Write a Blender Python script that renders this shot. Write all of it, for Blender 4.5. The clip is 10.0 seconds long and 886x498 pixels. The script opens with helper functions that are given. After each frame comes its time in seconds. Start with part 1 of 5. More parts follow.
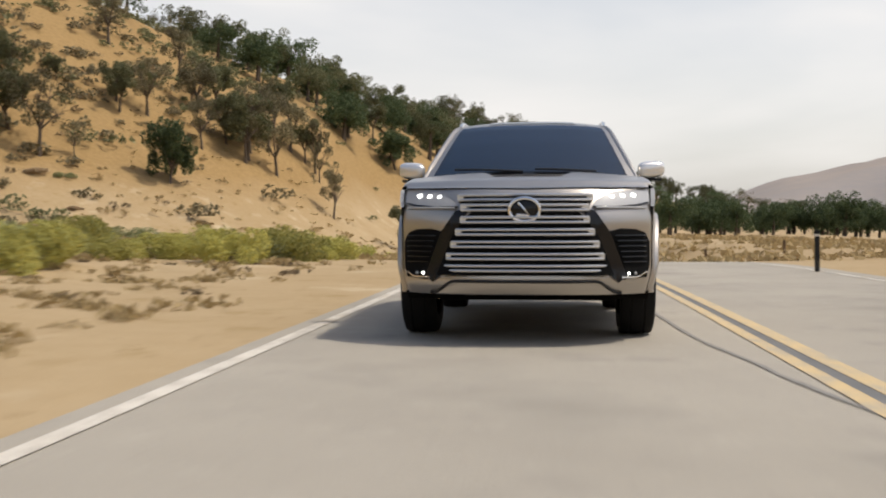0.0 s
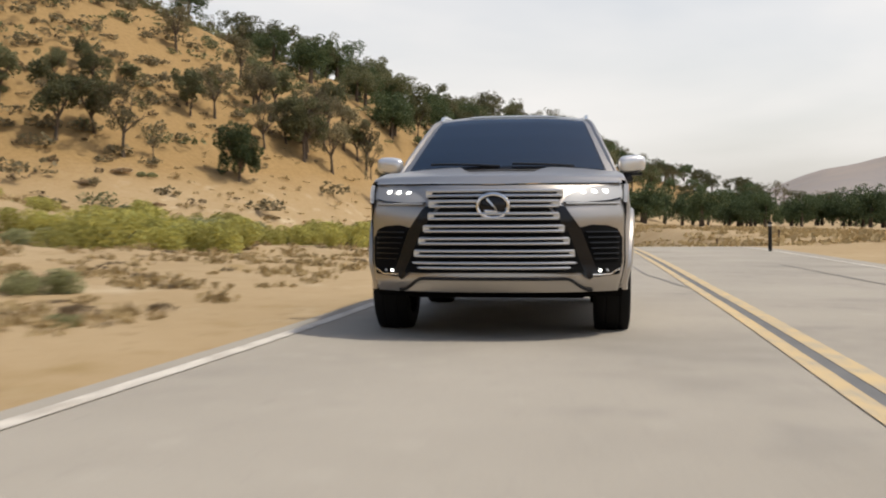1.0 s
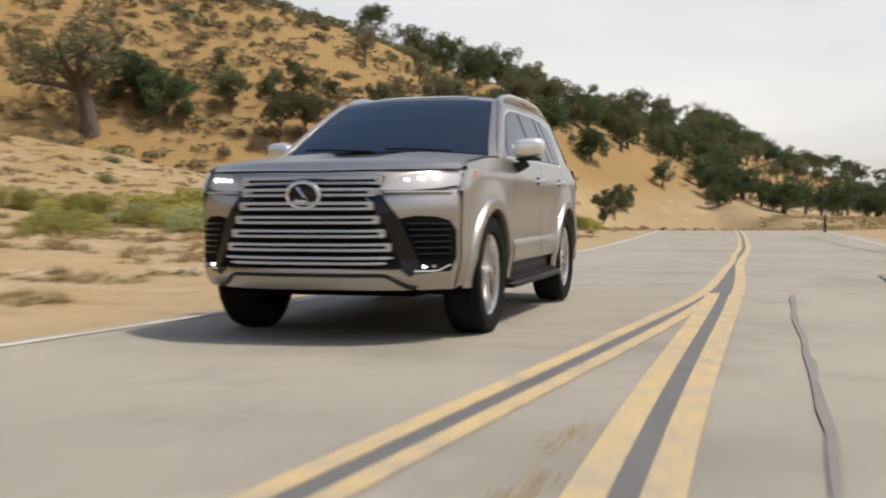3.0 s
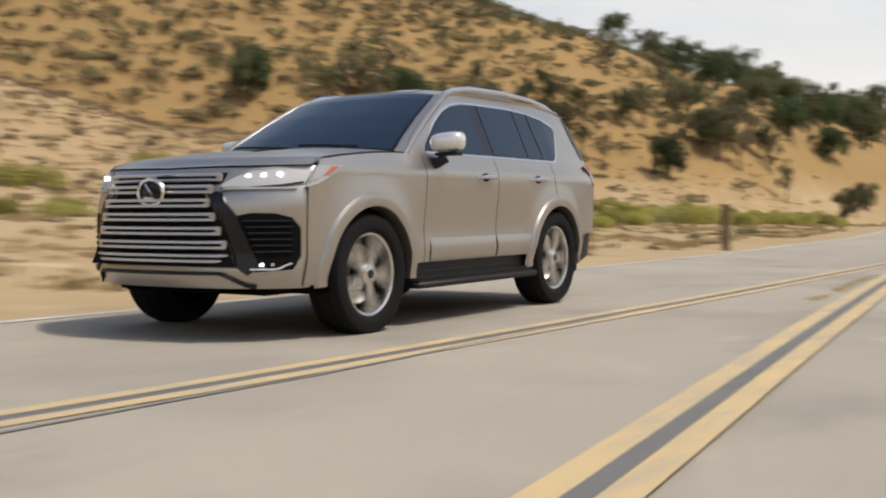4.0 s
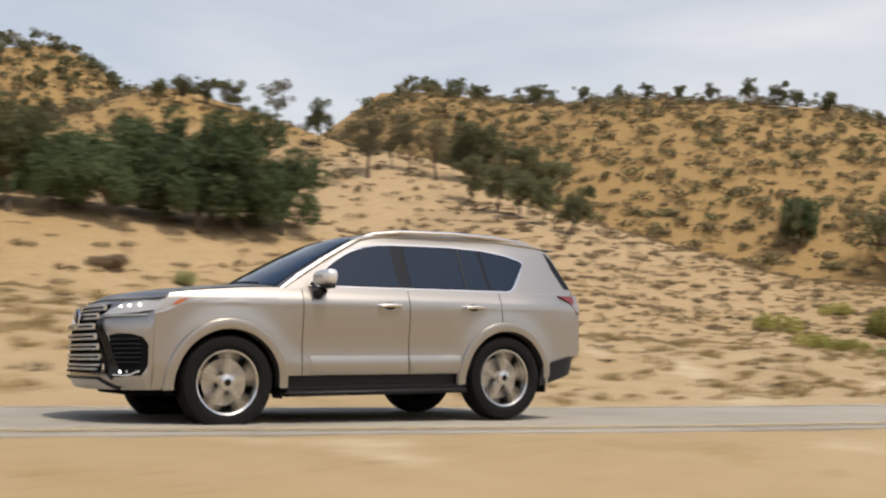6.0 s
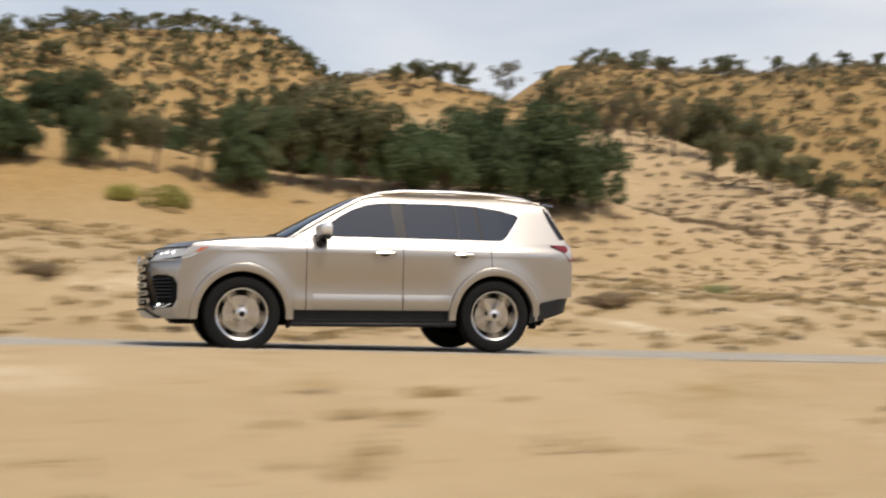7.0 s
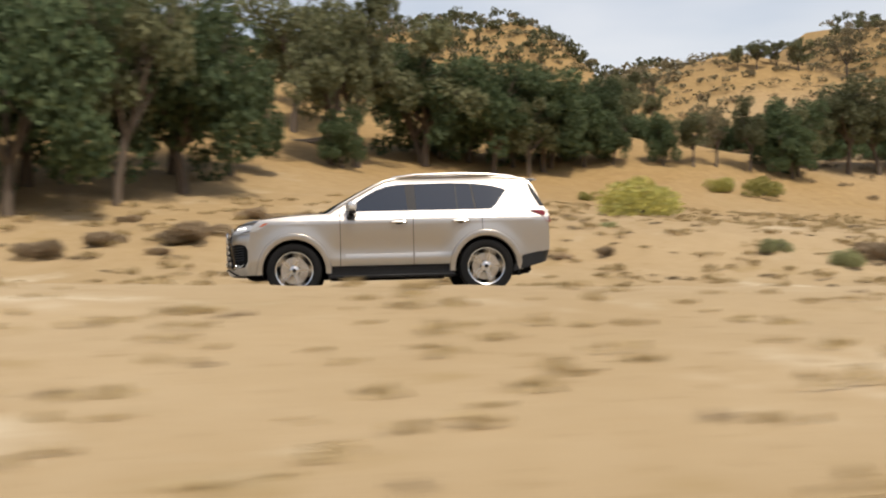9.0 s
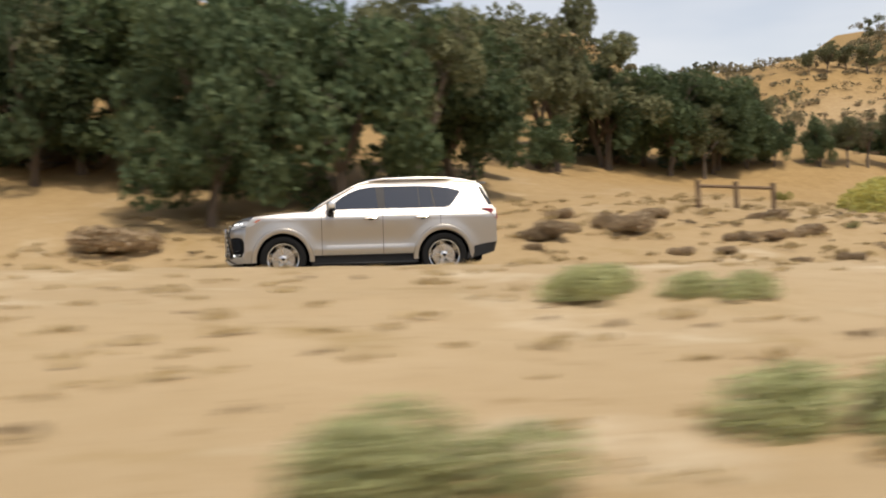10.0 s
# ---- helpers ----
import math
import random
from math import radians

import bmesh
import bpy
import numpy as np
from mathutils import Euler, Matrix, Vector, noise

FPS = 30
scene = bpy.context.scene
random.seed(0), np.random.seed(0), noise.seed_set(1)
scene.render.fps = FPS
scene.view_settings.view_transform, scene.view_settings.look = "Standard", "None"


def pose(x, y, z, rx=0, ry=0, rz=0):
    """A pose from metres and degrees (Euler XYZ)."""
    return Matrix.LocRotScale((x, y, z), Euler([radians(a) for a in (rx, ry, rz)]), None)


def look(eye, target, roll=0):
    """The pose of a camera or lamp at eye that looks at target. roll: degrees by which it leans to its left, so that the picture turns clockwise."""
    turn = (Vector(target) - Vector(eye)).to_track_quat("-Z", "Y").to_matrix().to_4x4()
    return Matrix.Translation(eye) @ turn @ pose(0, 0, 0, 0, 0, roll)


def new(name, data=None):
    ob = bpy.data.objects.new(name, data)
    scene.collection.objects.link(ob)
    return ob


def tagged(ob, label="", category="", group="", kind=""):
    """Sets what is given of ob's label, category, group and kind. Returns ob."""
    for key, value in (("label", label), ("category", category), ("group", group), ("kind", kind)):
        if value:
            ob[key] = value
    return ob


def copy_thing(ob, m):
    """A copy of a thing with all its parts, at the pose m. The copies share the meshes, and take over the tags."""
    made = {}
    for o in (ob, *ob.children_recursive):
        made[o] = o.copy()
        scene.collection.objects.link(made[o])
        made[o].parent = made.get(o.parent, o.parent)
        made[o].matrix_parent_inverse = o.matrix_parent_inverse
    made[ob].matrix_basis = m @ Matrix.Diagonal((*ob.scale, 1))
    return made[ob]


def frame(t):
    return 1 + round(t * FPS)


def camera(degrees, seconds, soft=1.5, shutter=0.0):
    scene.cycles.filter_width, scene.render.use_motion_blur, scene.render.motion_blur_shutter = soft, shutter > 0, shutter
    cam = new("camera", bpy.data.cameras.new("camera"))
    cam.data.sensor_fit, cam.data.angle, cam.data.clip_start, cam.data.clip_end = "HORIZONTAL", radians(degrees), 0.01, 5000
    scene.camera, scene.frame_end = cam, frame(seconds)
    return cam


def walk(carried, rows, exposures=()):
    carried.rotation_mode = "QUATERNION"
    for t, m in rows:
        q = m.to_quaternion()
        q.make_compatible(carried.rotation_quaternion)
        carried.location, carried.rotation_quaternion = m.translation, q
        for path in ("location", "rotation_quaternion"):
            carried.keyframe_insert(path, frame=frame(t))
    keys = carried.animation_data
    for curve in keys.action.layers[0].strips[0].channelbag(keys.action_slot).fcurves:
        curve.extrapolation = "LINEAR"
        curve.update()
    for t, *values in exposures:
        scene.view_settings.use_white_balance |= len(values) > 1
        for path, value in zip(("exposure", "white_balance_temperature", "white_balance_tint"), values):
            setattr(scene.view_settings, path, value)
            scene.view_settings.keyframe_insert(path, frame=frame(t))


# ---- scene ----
cam = camera(43.8, 10.0, soft=2.0, shutter=0.65)
METRES, EYE, TILT, LEAN, TURN = 97.0, 0.83, -1.15, 0.0, 0.0
ROWS = [
    (0.0, 0.0, 0.0, 0.0, 0.0, 0.0, -0.0),
    (0.5, -0.0037, -0.0451, -0.0009, 0.95, -0.18, 0.12),
    (1.0, -0.0068, -0.0911, -0.0016, 1.96, -0.37, 0.17),
    (1.5, -0.0089, -0.1389, -0.0022, 3.18, -0.54, 0.11),
    (2.0, -0.0104, -0.1874, -0.0026, 5.25, -0.71, 0.12),
    (3.5, -0.0134, -0.3354, -0.0053, 13.81, -1.05, 0.03),
    (4.0, -0.0151, -0.3933, -0.0063, 21.01, -0.9, -0.0),
    (4.5, -0.0179, -0.4475, -0.0071, 29.17, 0.72, 0.08),
    (5.0, -0.0229, -0.4943, -0.0087, 35.59, 4.18, -0.0),
    (5.5, -0.0297, -0.5437, -0.0087, 40.78, 5.85, -0.39),
    (7.0, -0.056, -0.6958, -0.0132, 51.81, 4.33, -1.4),
    (7.5, -0.0679, -0.7462, -0.0141, 57.27, 3.56, -0.82),
    (8.0, -0.0809, -0.7953, -0.0154, 60.31, 3.29, 0.09),
    (8.5, -0.0935, -0.8428, -0.016, 61.1, 3.31, 0.67),
    (9.0, -0.1064, -0.8887, -0.0166, 61.25, 3.32, 0.9),
    (9.5, -0.1157, -0.9353, -0.0184, 61.36, 3.49, 1.34),
    (10.0, -0.1227, -0.9838, -0.0193, 61.3, 3.6, 1.53),
]
walk(cam, [(t, pose(0, 0, EYE, TILT, LEAN, TURN) @ pose(METRES * x, METRES * y, METRES * z, 90 + pitch, roll, yaw)) for t, x, y, z, yaw, pitch, roll in ROWS],
     [(0.0, 0.18), (4.5, 0.18), (7.0, 0.28), (10.0, 0.32)])

# ---- light ----
SUN_AZ, SUN_EL = 90.0, 60.0   # degrees, compass from +y clockwise
world = bpy.data.worlds.new("sky")
scene.world = world
world.use_nodes = True
wn, wl = world.node_tree.nodes, world.node_tree.links
wn.clear()


def wnode(kind, **kw):
    n = wn.new(kind)
    for k, v in kw.items():
        n.inputs[k].default_value = v
    return n


sky = wn.new("ShaderNodeTexSky")
sky.sky_type, sky.sun_disc = "NISHITA", False
sky.sun_elevation, sky.sun_rotation = radians(SUN_EL), radians(SUN_AZ)
sky.dust_density, sky.air_density, sky.ozone_density = 3.0, 1.1, 1.0
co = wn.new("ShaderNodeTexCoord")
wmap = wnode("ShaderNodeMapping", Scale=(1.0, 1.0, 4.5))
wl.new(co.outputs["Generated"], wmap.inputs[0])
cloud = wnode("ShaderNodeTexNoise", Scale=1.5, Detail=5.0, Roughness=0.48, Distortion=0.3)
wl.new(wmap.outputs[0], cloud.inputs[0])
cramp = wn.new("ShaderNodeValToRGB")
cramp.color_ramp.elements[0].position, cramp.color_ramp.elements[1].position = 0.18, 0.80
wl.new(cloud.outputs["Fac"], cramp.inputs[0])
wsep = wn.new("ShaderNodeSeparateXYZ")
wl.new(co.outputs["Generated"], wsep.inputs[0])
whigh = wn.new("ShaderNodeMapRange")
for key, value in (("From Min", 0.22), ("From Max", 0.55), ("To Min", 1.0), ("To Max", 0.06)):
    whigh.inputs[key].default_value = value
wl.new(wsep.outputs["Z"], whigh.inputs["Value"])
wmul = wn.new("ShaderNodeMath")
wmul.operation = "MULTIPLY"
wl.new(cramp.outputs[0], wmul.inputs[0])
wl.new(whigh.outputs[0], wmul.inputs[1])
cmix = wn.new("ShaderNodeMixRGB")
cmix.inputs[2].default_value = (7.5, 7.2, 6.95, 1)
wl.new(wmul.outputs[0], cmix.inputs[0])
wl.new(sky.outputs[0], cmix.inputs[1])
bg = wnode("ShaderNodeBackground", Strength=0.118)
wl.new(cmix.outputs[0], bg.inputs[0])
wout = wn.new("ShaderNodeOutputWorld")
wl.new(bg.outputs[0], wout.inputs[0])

sun = new("sun", bpy.data.lights.new("sun", "SUN"))
sun.data.energy, sun.data.angle, sun.data.color = 2.6, radians(3.0), (1.0, 0.93, 0.82)
az, el = radians(SUN_AZ), radians(SUN_EL)
sun_dir = Vector((math.sin(az) * math.cos(el), math.cos(az) * math.cos(el), math.sin(el)))
sun.matrix_basis = look(sun_dir * 300, (0, 0, 0))


# ---- materials ----
def material(name, a, b=None, rough=0.6, metal=0.0, scale=8.0, fine=60.0, bump=0.0, coat=0.0, spots=None, object_space=True, jitter=0.0, emission=0.0, spec=0.5, contrast=(0.35, 0.65), stretch=None, slope=None):
    """Two-scale noise between colours a and b, optional spots (colour, scale, threshold), fine bump."""
    m = bpy.data.materials.new(name)
    m.use_nodes = True
    n, l = m.node_tree.nodes, m.node_tree.links
    p = n["Principled BSDF"]
    p.inputs["Roughness"].default_value, p.inputs["Metallic"].default_value = rough, metal
    p.inputs["Specular IOR Level"].default_value = spec
    p.inputs["Coat Weight"].default_value, p.inputs["Coat Roughness"].default_value = coat, 0.04
    if b is None:
        p.inputs["Base Color"].default_value = (*a, 1)
        if emission:
            p.inputs["Emission Color"].default_value, p.inputs["Emission Strength"].default_value = (*a, 1), emission
        return m
    tc = n.new("ShaderNodeTexCoord")
    src = tc.outputs["Object"]
    if stretch:
        mp = n.new("ShaderNodeMapping")
        mp.inputs["Scale"].default_value = stretch
        l.new(src, mp.inputs[0])
        src = mp.outputs[0]

    def noise_tex(sc, detail=5.0, r=0.6):
        t = n.new("ShaderNodeTexNoise")
        t.inputs["Scale"].default_value, t.inputs["Detail"].default_value, t.inputs["Roughness"].default_value = sc, detail, r
        l.new(src, t.inputs[0])
        return t

    def ramp(fac, lo, hi):
        r = n.new("ShaderNodeMapRange")
        r.inputs["From Min"].default_value, r.inputs["From Max"].default_value = lo, hi
        l.new(fac, r.inputs["Value"])
        return r.outputs["Result"]

    def mix(fac, c1, c2):
        x = n.new("ShaderNodeMixRGB")
        for s, v in ((0, fac), (1, c1), (2, c2)):
            if isinstance(v, tuple):
                x.inputs[s].default_value = (*v, 1)
            elif isinstance(v, float):
                x.inputs[s].default_value = v
            else:
                l.new(v, x.inputs[s])
        return x.outputs[0]

    big, small = noise_tex(scale), noise_tex(fine, 4.0, 0.7)
    col = mix(ramp(big.outputs["Fac"], *contrast), a, b)
    shade = mix(0.35, col, mix(ramp(small.outputs["Fac"], 0.3, 0.7), a, b))
    col = shade
    for sc, sscale, lo, hi in (spots or ()):
        t = noise_tex(sscale, 4.0, 0.65)
        col = mix(ramp(t.outputs["Fac"], lo, hi), col, sc)
    if jitter:
        oi = n.new("ShaderNodeObjectInfo")
        hsv = n.new("ShaderNodeHueSaturation")
        l.new(ramp(oi.outputs["Random"], 0, 1), hsv.inputs["Fac"])
        hsv.inputs["Fac"].default_value = 1.0
        mr = n.new("ShaderNodeMapRange")
        mr.inputs["To Min"].default_value, mr.inputs["To Max"].default_value = 1 - jitter, 1 + jitter
        l.new(oi.outputs["Random"], mr.inputs["Value"])
        l.new(mr.outputs["Result"], hsv.inputs["Value"])
        for lk in list(hsv.inputs["Fac"].links):
            l.remove(lk)
        l.new(col, hsv.inputs["Color"])
        col = hsv.outputs[0]
    if slope:
        sx = n.new("ShaderNodeSeparateXYZ")
        l.new(tc.outputs["Object"], sx.inputs[0])
        up = n.new("ShaderNodeMath")
        up.operation = "ADD"
        l.new(sx.outputs["Z"], up.inputs[0])
        wob = n.new("ShaderNodeMath")
        wob.operation = "MULTIPLY"
        wob.inputs[1].default_value = 7.0
        l.new(noise_tex(0.06).outputs["Fac"], wob.inputs[0])
        l.new(wob.outputs[0], up.inputs[1])
        col = mix(ramp(up.outputs[0], 5.0, 10.0), col, mix(ramp(small.outputs["Fac"], 0.3, 0.7), *slope))
        # pale soil over the knoll
        far = n.new("ShaderNodeVectorMath")
        far.operation = "DISTANCE"
        far.inputs[1].default_value = (-60.0, -6.0, 9.0)
        l.new(tc.outputs["Object"], far.inputs[0])
        edge = n.new("ShaderNodeMath")
        edge.operation = "MULTIPLY_ADD"
        edge.inputs[1].default_value = 26.0
        l.new(noise_tex(0.09).outputs["Fac"], edge.inputs[0])
        l.new(far.outputs["Value"], edge.inputs[2])
        col = mix(ramp(edge.outputs[0], 52.0, 34.0), col, mix(ramp(small.outputs["Fac"], 0.3, 0.7), (0.42, 0.305, 0.175), (0.335, 0.238, 0.13)))
    l.new(col, p.inputs["Base Color"])
    if bump:
        bp = n.new("ShaderNodeBump")
        bp.inputs["Strength"].default_value, bp.inputs["Distance"].default_value = bump, 0.05
        l.new(small.outputs["Fac"], bp.inputs["Height"])
        l.new(bp.outputs[0], p.inputs["Normal"])
    return m


def leaf_material(name, a, b, rough=0.75, back=0.35):
    m = bpy.data.materials.new(name)
    m.use_nodes = True
    n, l = m.node_tree.nodes, m.node_tree.links
    p = n["Principled BSDF"]
    p.inputs["Roughness"].default_value, p.inputs["Specular IOR Level"].default_value = rough, 0.25
    g = n.new("ShaderNodeNewGeometry")
    x = n.new("ShaderNodeMixRGB")
    x.inputs[1].default_value, x.inputs[2].default_value = (*a, 1), (*b, 1)
    l.new(g.outputs["Random Per Island"], x.inputs[0])
    oi = n.new("ShaderNodeObjectInfo")
    mr = n.new("ShaderNodeMapRange")
    mr.inputs["To Min"].default_value, mr.inputs["To Max"].default_value = 0.7, 1.3
    l.new(oi.outputs["Random"], mr.inputs["Value"])
    hsv = n.new("ShaderNodeHueSaturation")
    l.new(mr.outputs["Result"], hsv.inputs["Value"])
    l.new(x.outputs[0], hsv.inputs["Color"])
    l.new(hsv.outputs[0], p.inputs["Base Color"])
    tr = n.new("ShaderNodeBsdfTranslucent")
    l.new(hsv.outputs[0], tr.inputs[0])
    ms = n.new("ShaderNodeMixShader")
    ms.inputs[0].default_value = back
    l.new(p.outputs[0], ms.inputs[1])
    l.new(tr.outputs[0], ms.inputs[2])
    l.new(ms.outputs[0], n["Material Output"].inputs[0])
    return m


M = {}
M["dirt"] = material("dry_dirt", (0.42, 0.315, 0.185), (0.335, 0.237, 0.122), 0.95, scale=0.10, fine=2.2, bump=0.5, spec=0.1, slope=((0.345, 0.228, 0.10), (0.262, 0.168, 0.07)),
                     spots=(((0.27, 0.185, 0.075), 0.9, 0.56, 0.74), ((0.54, 0.44, 0.30), 0.45, 0.58, 0.74), ((0.25, 0.17, 0.08), 3.5, 0.60, 0.75)))
M["asphalt"] = material("worn_asphalt", (0.385, 0.347, 0.285), (0.308, 0.277, 0.228), 0.9, scale=0.35, fine=45.0, bump=0.25, spec=0.25,
                        spots=(((0.25, 0.229, 0.196), 0.8, 0.57, 0.76), ((0.42, 0.38, 0.318), 3.0, 0.6, 0.8), ((0.255, 0.232, 0.194), 0.28, 0.52, 0.72), ((0.23, 0.21, 0.18), 11.0, 0.64, 0.78)))
M["tar"] = material("dark_tar", (0.11, 0.108, 0.104), (0.16, 0.155, 0.145), 0.8, scale=3.0, fine=50.0)
M["crack"] = material("old_crack", (0.19, 0.178, 0.158), (0.25, 0.232, 0.205), 0.9, scale=3.0, fine=50.0)
M["yellow"] = material("worn_yellow_paint", (0.60, 0.435, 0.205), (0.50, 0.375, 0.20), 0.8, scale=1.5, fine=24.0, spots=(((0.36, 0.31, 0.23), 5.0, 0.46, 0.66), ((0.30, 0.27, 0.22), 22.0, 0.56, 0.66)))
M["white"] = material("worn_white_paint", (0.66, 0.61, 0.52), (0.52, 0.475, 0.40), 0.8, scale=1.5, fine=24.0, spots=(((0.37, 0.325, 0.265), 6.0, 0.48, 0.64), ((0.40, 0.33, 0.24), 0.7, 0.55, 0.64)))
M["paint"] = material("bronze_silver_paint", (0.425, 0.396, 0.360), None, 0.34, 0.88, coat=0.2)
M["black"] = material("black_plastic", (0.009, 0.009, 0.010), (0.014, 0.014, 0.014), 0.5, scale=5.0, fine=80.0, spec=0.3)
M["gloss"] = material("gloss_black", (0.007, 0.007, 0.008), None, 0.2, coat=0.1, spec=0.3)
# dark tint, with the blue of the reflected sky put into the base colour
M["glass"] = material("sky_tinted_glass", (0.005, 0.014, 0.031), None, 0.03, spec=0.42)
M["chrome"] = material("satin_chrome", (0.78, 0.76, 0.73), None, 0.16, 1.0)
M["grille"] = material("grille_silver", (0.62, 0.60, 0.57), None, 0.3, 0.9)
M["rim"] = material("machined_alloy", (0.60, 0.585, 0.565), None, 0.24, 0.95)
M["tyre"] = material("tyre_rubber", (0.006, 0.006, 0.006), (0.011, 0.0105, 0.010), 0.8, scale=4.0, fine=70.0, spec=0.15)
M["lens"] = material("lamp_lens", (0.38, 0.385, 0.39), None, 0.35, 0.0, coat=0.25)
M["led"] = material("lit_led", (1.0, 0.98, 0.92), None, 0.3, emission=4.0)
M["red"] = material("red_lamp_lens", (0.16, 0.006, 0.008), None, 0.3, coat=0.2)
M["cap"] = material("silver_mirror_cap", (0.74, 0.73, 0.71), None, 0.25, 0.6, coat=0.5)
M["amber"] = material("amber_lens", (0.40, 0.10, 0.03), None, 0.15, coat=1.0)
M["under"] = material("underbody_black", (0.005, 0.005, 0.005), None, 0.9, spec=0.1)
M["bark"] = material("oak_bark", (0.14, 0.105, 0.075), (0.075, 0.058, 0.042), 0.95, scale=3.0, fine=18.0, bump=0.6)
M["post"] = material("weathered_wood", (0.19, 0.125, 0.072), (0.105, 0.07, 0.042), 0.95, scale=4.0, fine=30.0, bump=0.4, stretch=(1, 1, 0.2))
M["oak"] = leaf_material("oak_leaves", (0.098, 0.106, 0.050), (0.195, 0.192, 0.098))
M["dark_oak"] = leaf_material("live_oak_leaves", (0.060, 0.092, 0.041), (0.138, 0.170, 0.076))
M["dry_oak"] = leaf_material("grey_oak_leaves", (0.145, 0.128, 0.07), (0.225, 0.195, 0.11))
M["rabbit"] = leaf_material("rabbitbrush", (0.46, 0.40, 0.10), (0.32, 0.32, 0.11))
M["sage"] = leaf_material("sage_leaves", (0.33, 0.345, 0.15), (0.45, 0.44, 0.235))
M["scrub"] = leaf_material("dry_scrub", (0.185, 0.136, 0.08), (0.285, 0.215, 0.132))
M["hill_brush"] = leaf_material("olive_brown_brush", (0.135, 0.115, 0.065), (0.225, 0.187, 0.108))
M["dry_shrub"] = leaf_material("dried_shrub", (0.31, 0.232, 0.142), (0.41, 0.312, 0.198))
M["straw"] = leaf_material("dry_grass", (0.42, 0.31, 0.147), (0.52, 0.392, 0.20))
# distance haze is mixed into these two base colours
M["hazy"] = material("hazy_mountain", (0.34, 0.29, 0.25), (0.27, 0.25, 0.24), 1.0, scale=0.004, fine=0.05, spec=0.0)


def part(name, bm, mat, parent=None, label="", smooth=True):
    me = bpy.data.meshes.new(name)
    bm.normal_update()
    bm.to_mesh(me)
    bm.free()
    for m in (mat if isinstance(mat, (list, tuple)) else [mat]):
        me.materials.append(m)
    if smooth:
        me.polygons.foreach_set("use_smooth", [True] * len(me.polygons))
        me.set_sharp_from_angle(angle=radians(38))
    ob = new(name, me)
    ob.parent = parent
    if label:
        ob["label"] = label
    return ob


def grid(f, us, vs, bm=None, flip=False):
    """A sheet of quads through f(u, v)."""
    bm = bm or bmesh.new()
    rows = [[bm.verts.new(f(u, v)) for v in vs] for u in us]
    for i in range(len(us) - 1):
        for j in range(len(vs) - 1):
            q = (rows[i][j], rows[i + 1][j], rows[i + 1][j + 1], rows[i][j + 1])
            bm.faces.new(q[::-1] if flip else q)
    return bm


def lin(a, b, n):
    return [a + (b - a) * i / (n - 1) for i in range(n)]


def box(bm, c, s, m=None):
    r = bmesh.ops.create_cube(bm, size=1.0)
    mt = (m or Matrix.Identity(4))
    for v in r["verts"]:
        v.co = mt @ Vector((c[0] + v.co.x * s[0], c[1] + v.co.y * s[1], c[2] + v.co.z * s[2]))
    return bm


def rbox(bm, c, s, r=0.01, seg=2):
    b = bmesh.new()
    box(b, c, s)
    bmesh.ops.bevel(b, geom=b.edges[:], offset=r, segments=seg, affect="EDGES")
    me = bpy.data.meshes.new("tmp")
    b.to_mesh(me)
    b.free()
    bm.from_mesh(me)
    bpy.data.meshes.remove(me)
    return bm


def tube(bm, pts, rad, n=8, cap=True):
    """A tapered tube along points; rad: a number or a list."""
    pts = [Vector(p) for p in pts]
    rr = rad if isinstance(rad, (list, tuple)) else [rad] * len(pts)
    rings = []
    for i, p in enumerate(pts):
        d = (pts[min(i + 1, len(pts) - 1)] - pts[max(i - 1, 0)]).normalized()
        a = d.orthogonal().normalized() if not rings else (prev - d * prev.dot(d)).normalized()
        prev = a
        b = d.cross(a)
        rings.append([bm.verts.new(p + (a * math.cos(2 * math.pi * k / n) + b * math.sin(2 * math.pi * k / n)) * rr[i]) for k in range(n)])
    for r0, r1 in zip(rings, rings[1:]):
        for k in range(n):
            bm.faces.new((r0[k], r0[(k + 1) % n], r1[(k + 1) % n], r1[k]))
    if cap:
        bm.faces.new(rings[0][::-1])
        bm.faces.new(rings[-1])
    return bm


def lathe(bm, prof, n, axis="y"):
    """Turns (radius, along) pairs round an axis."""
    rings = []
    for r, a in prof:
        ring = []
        for k in range(n):
            c, s = math.cos(2 * math.pi * k / n) * r, math.sin(2 * math.pi * k / n) * r
            ring.append(bm.verts.new((c, a, s) if axis == "y" else (c, s, a)))
        rings.append(ring)
    for r0, r1 in zip(rings, rings[1:]):
        for k in range(n):
            bm.faces.new((r0[k], r0[(k + 1) % n], r1[(k + 1) % n], r1[k]))
    return bm


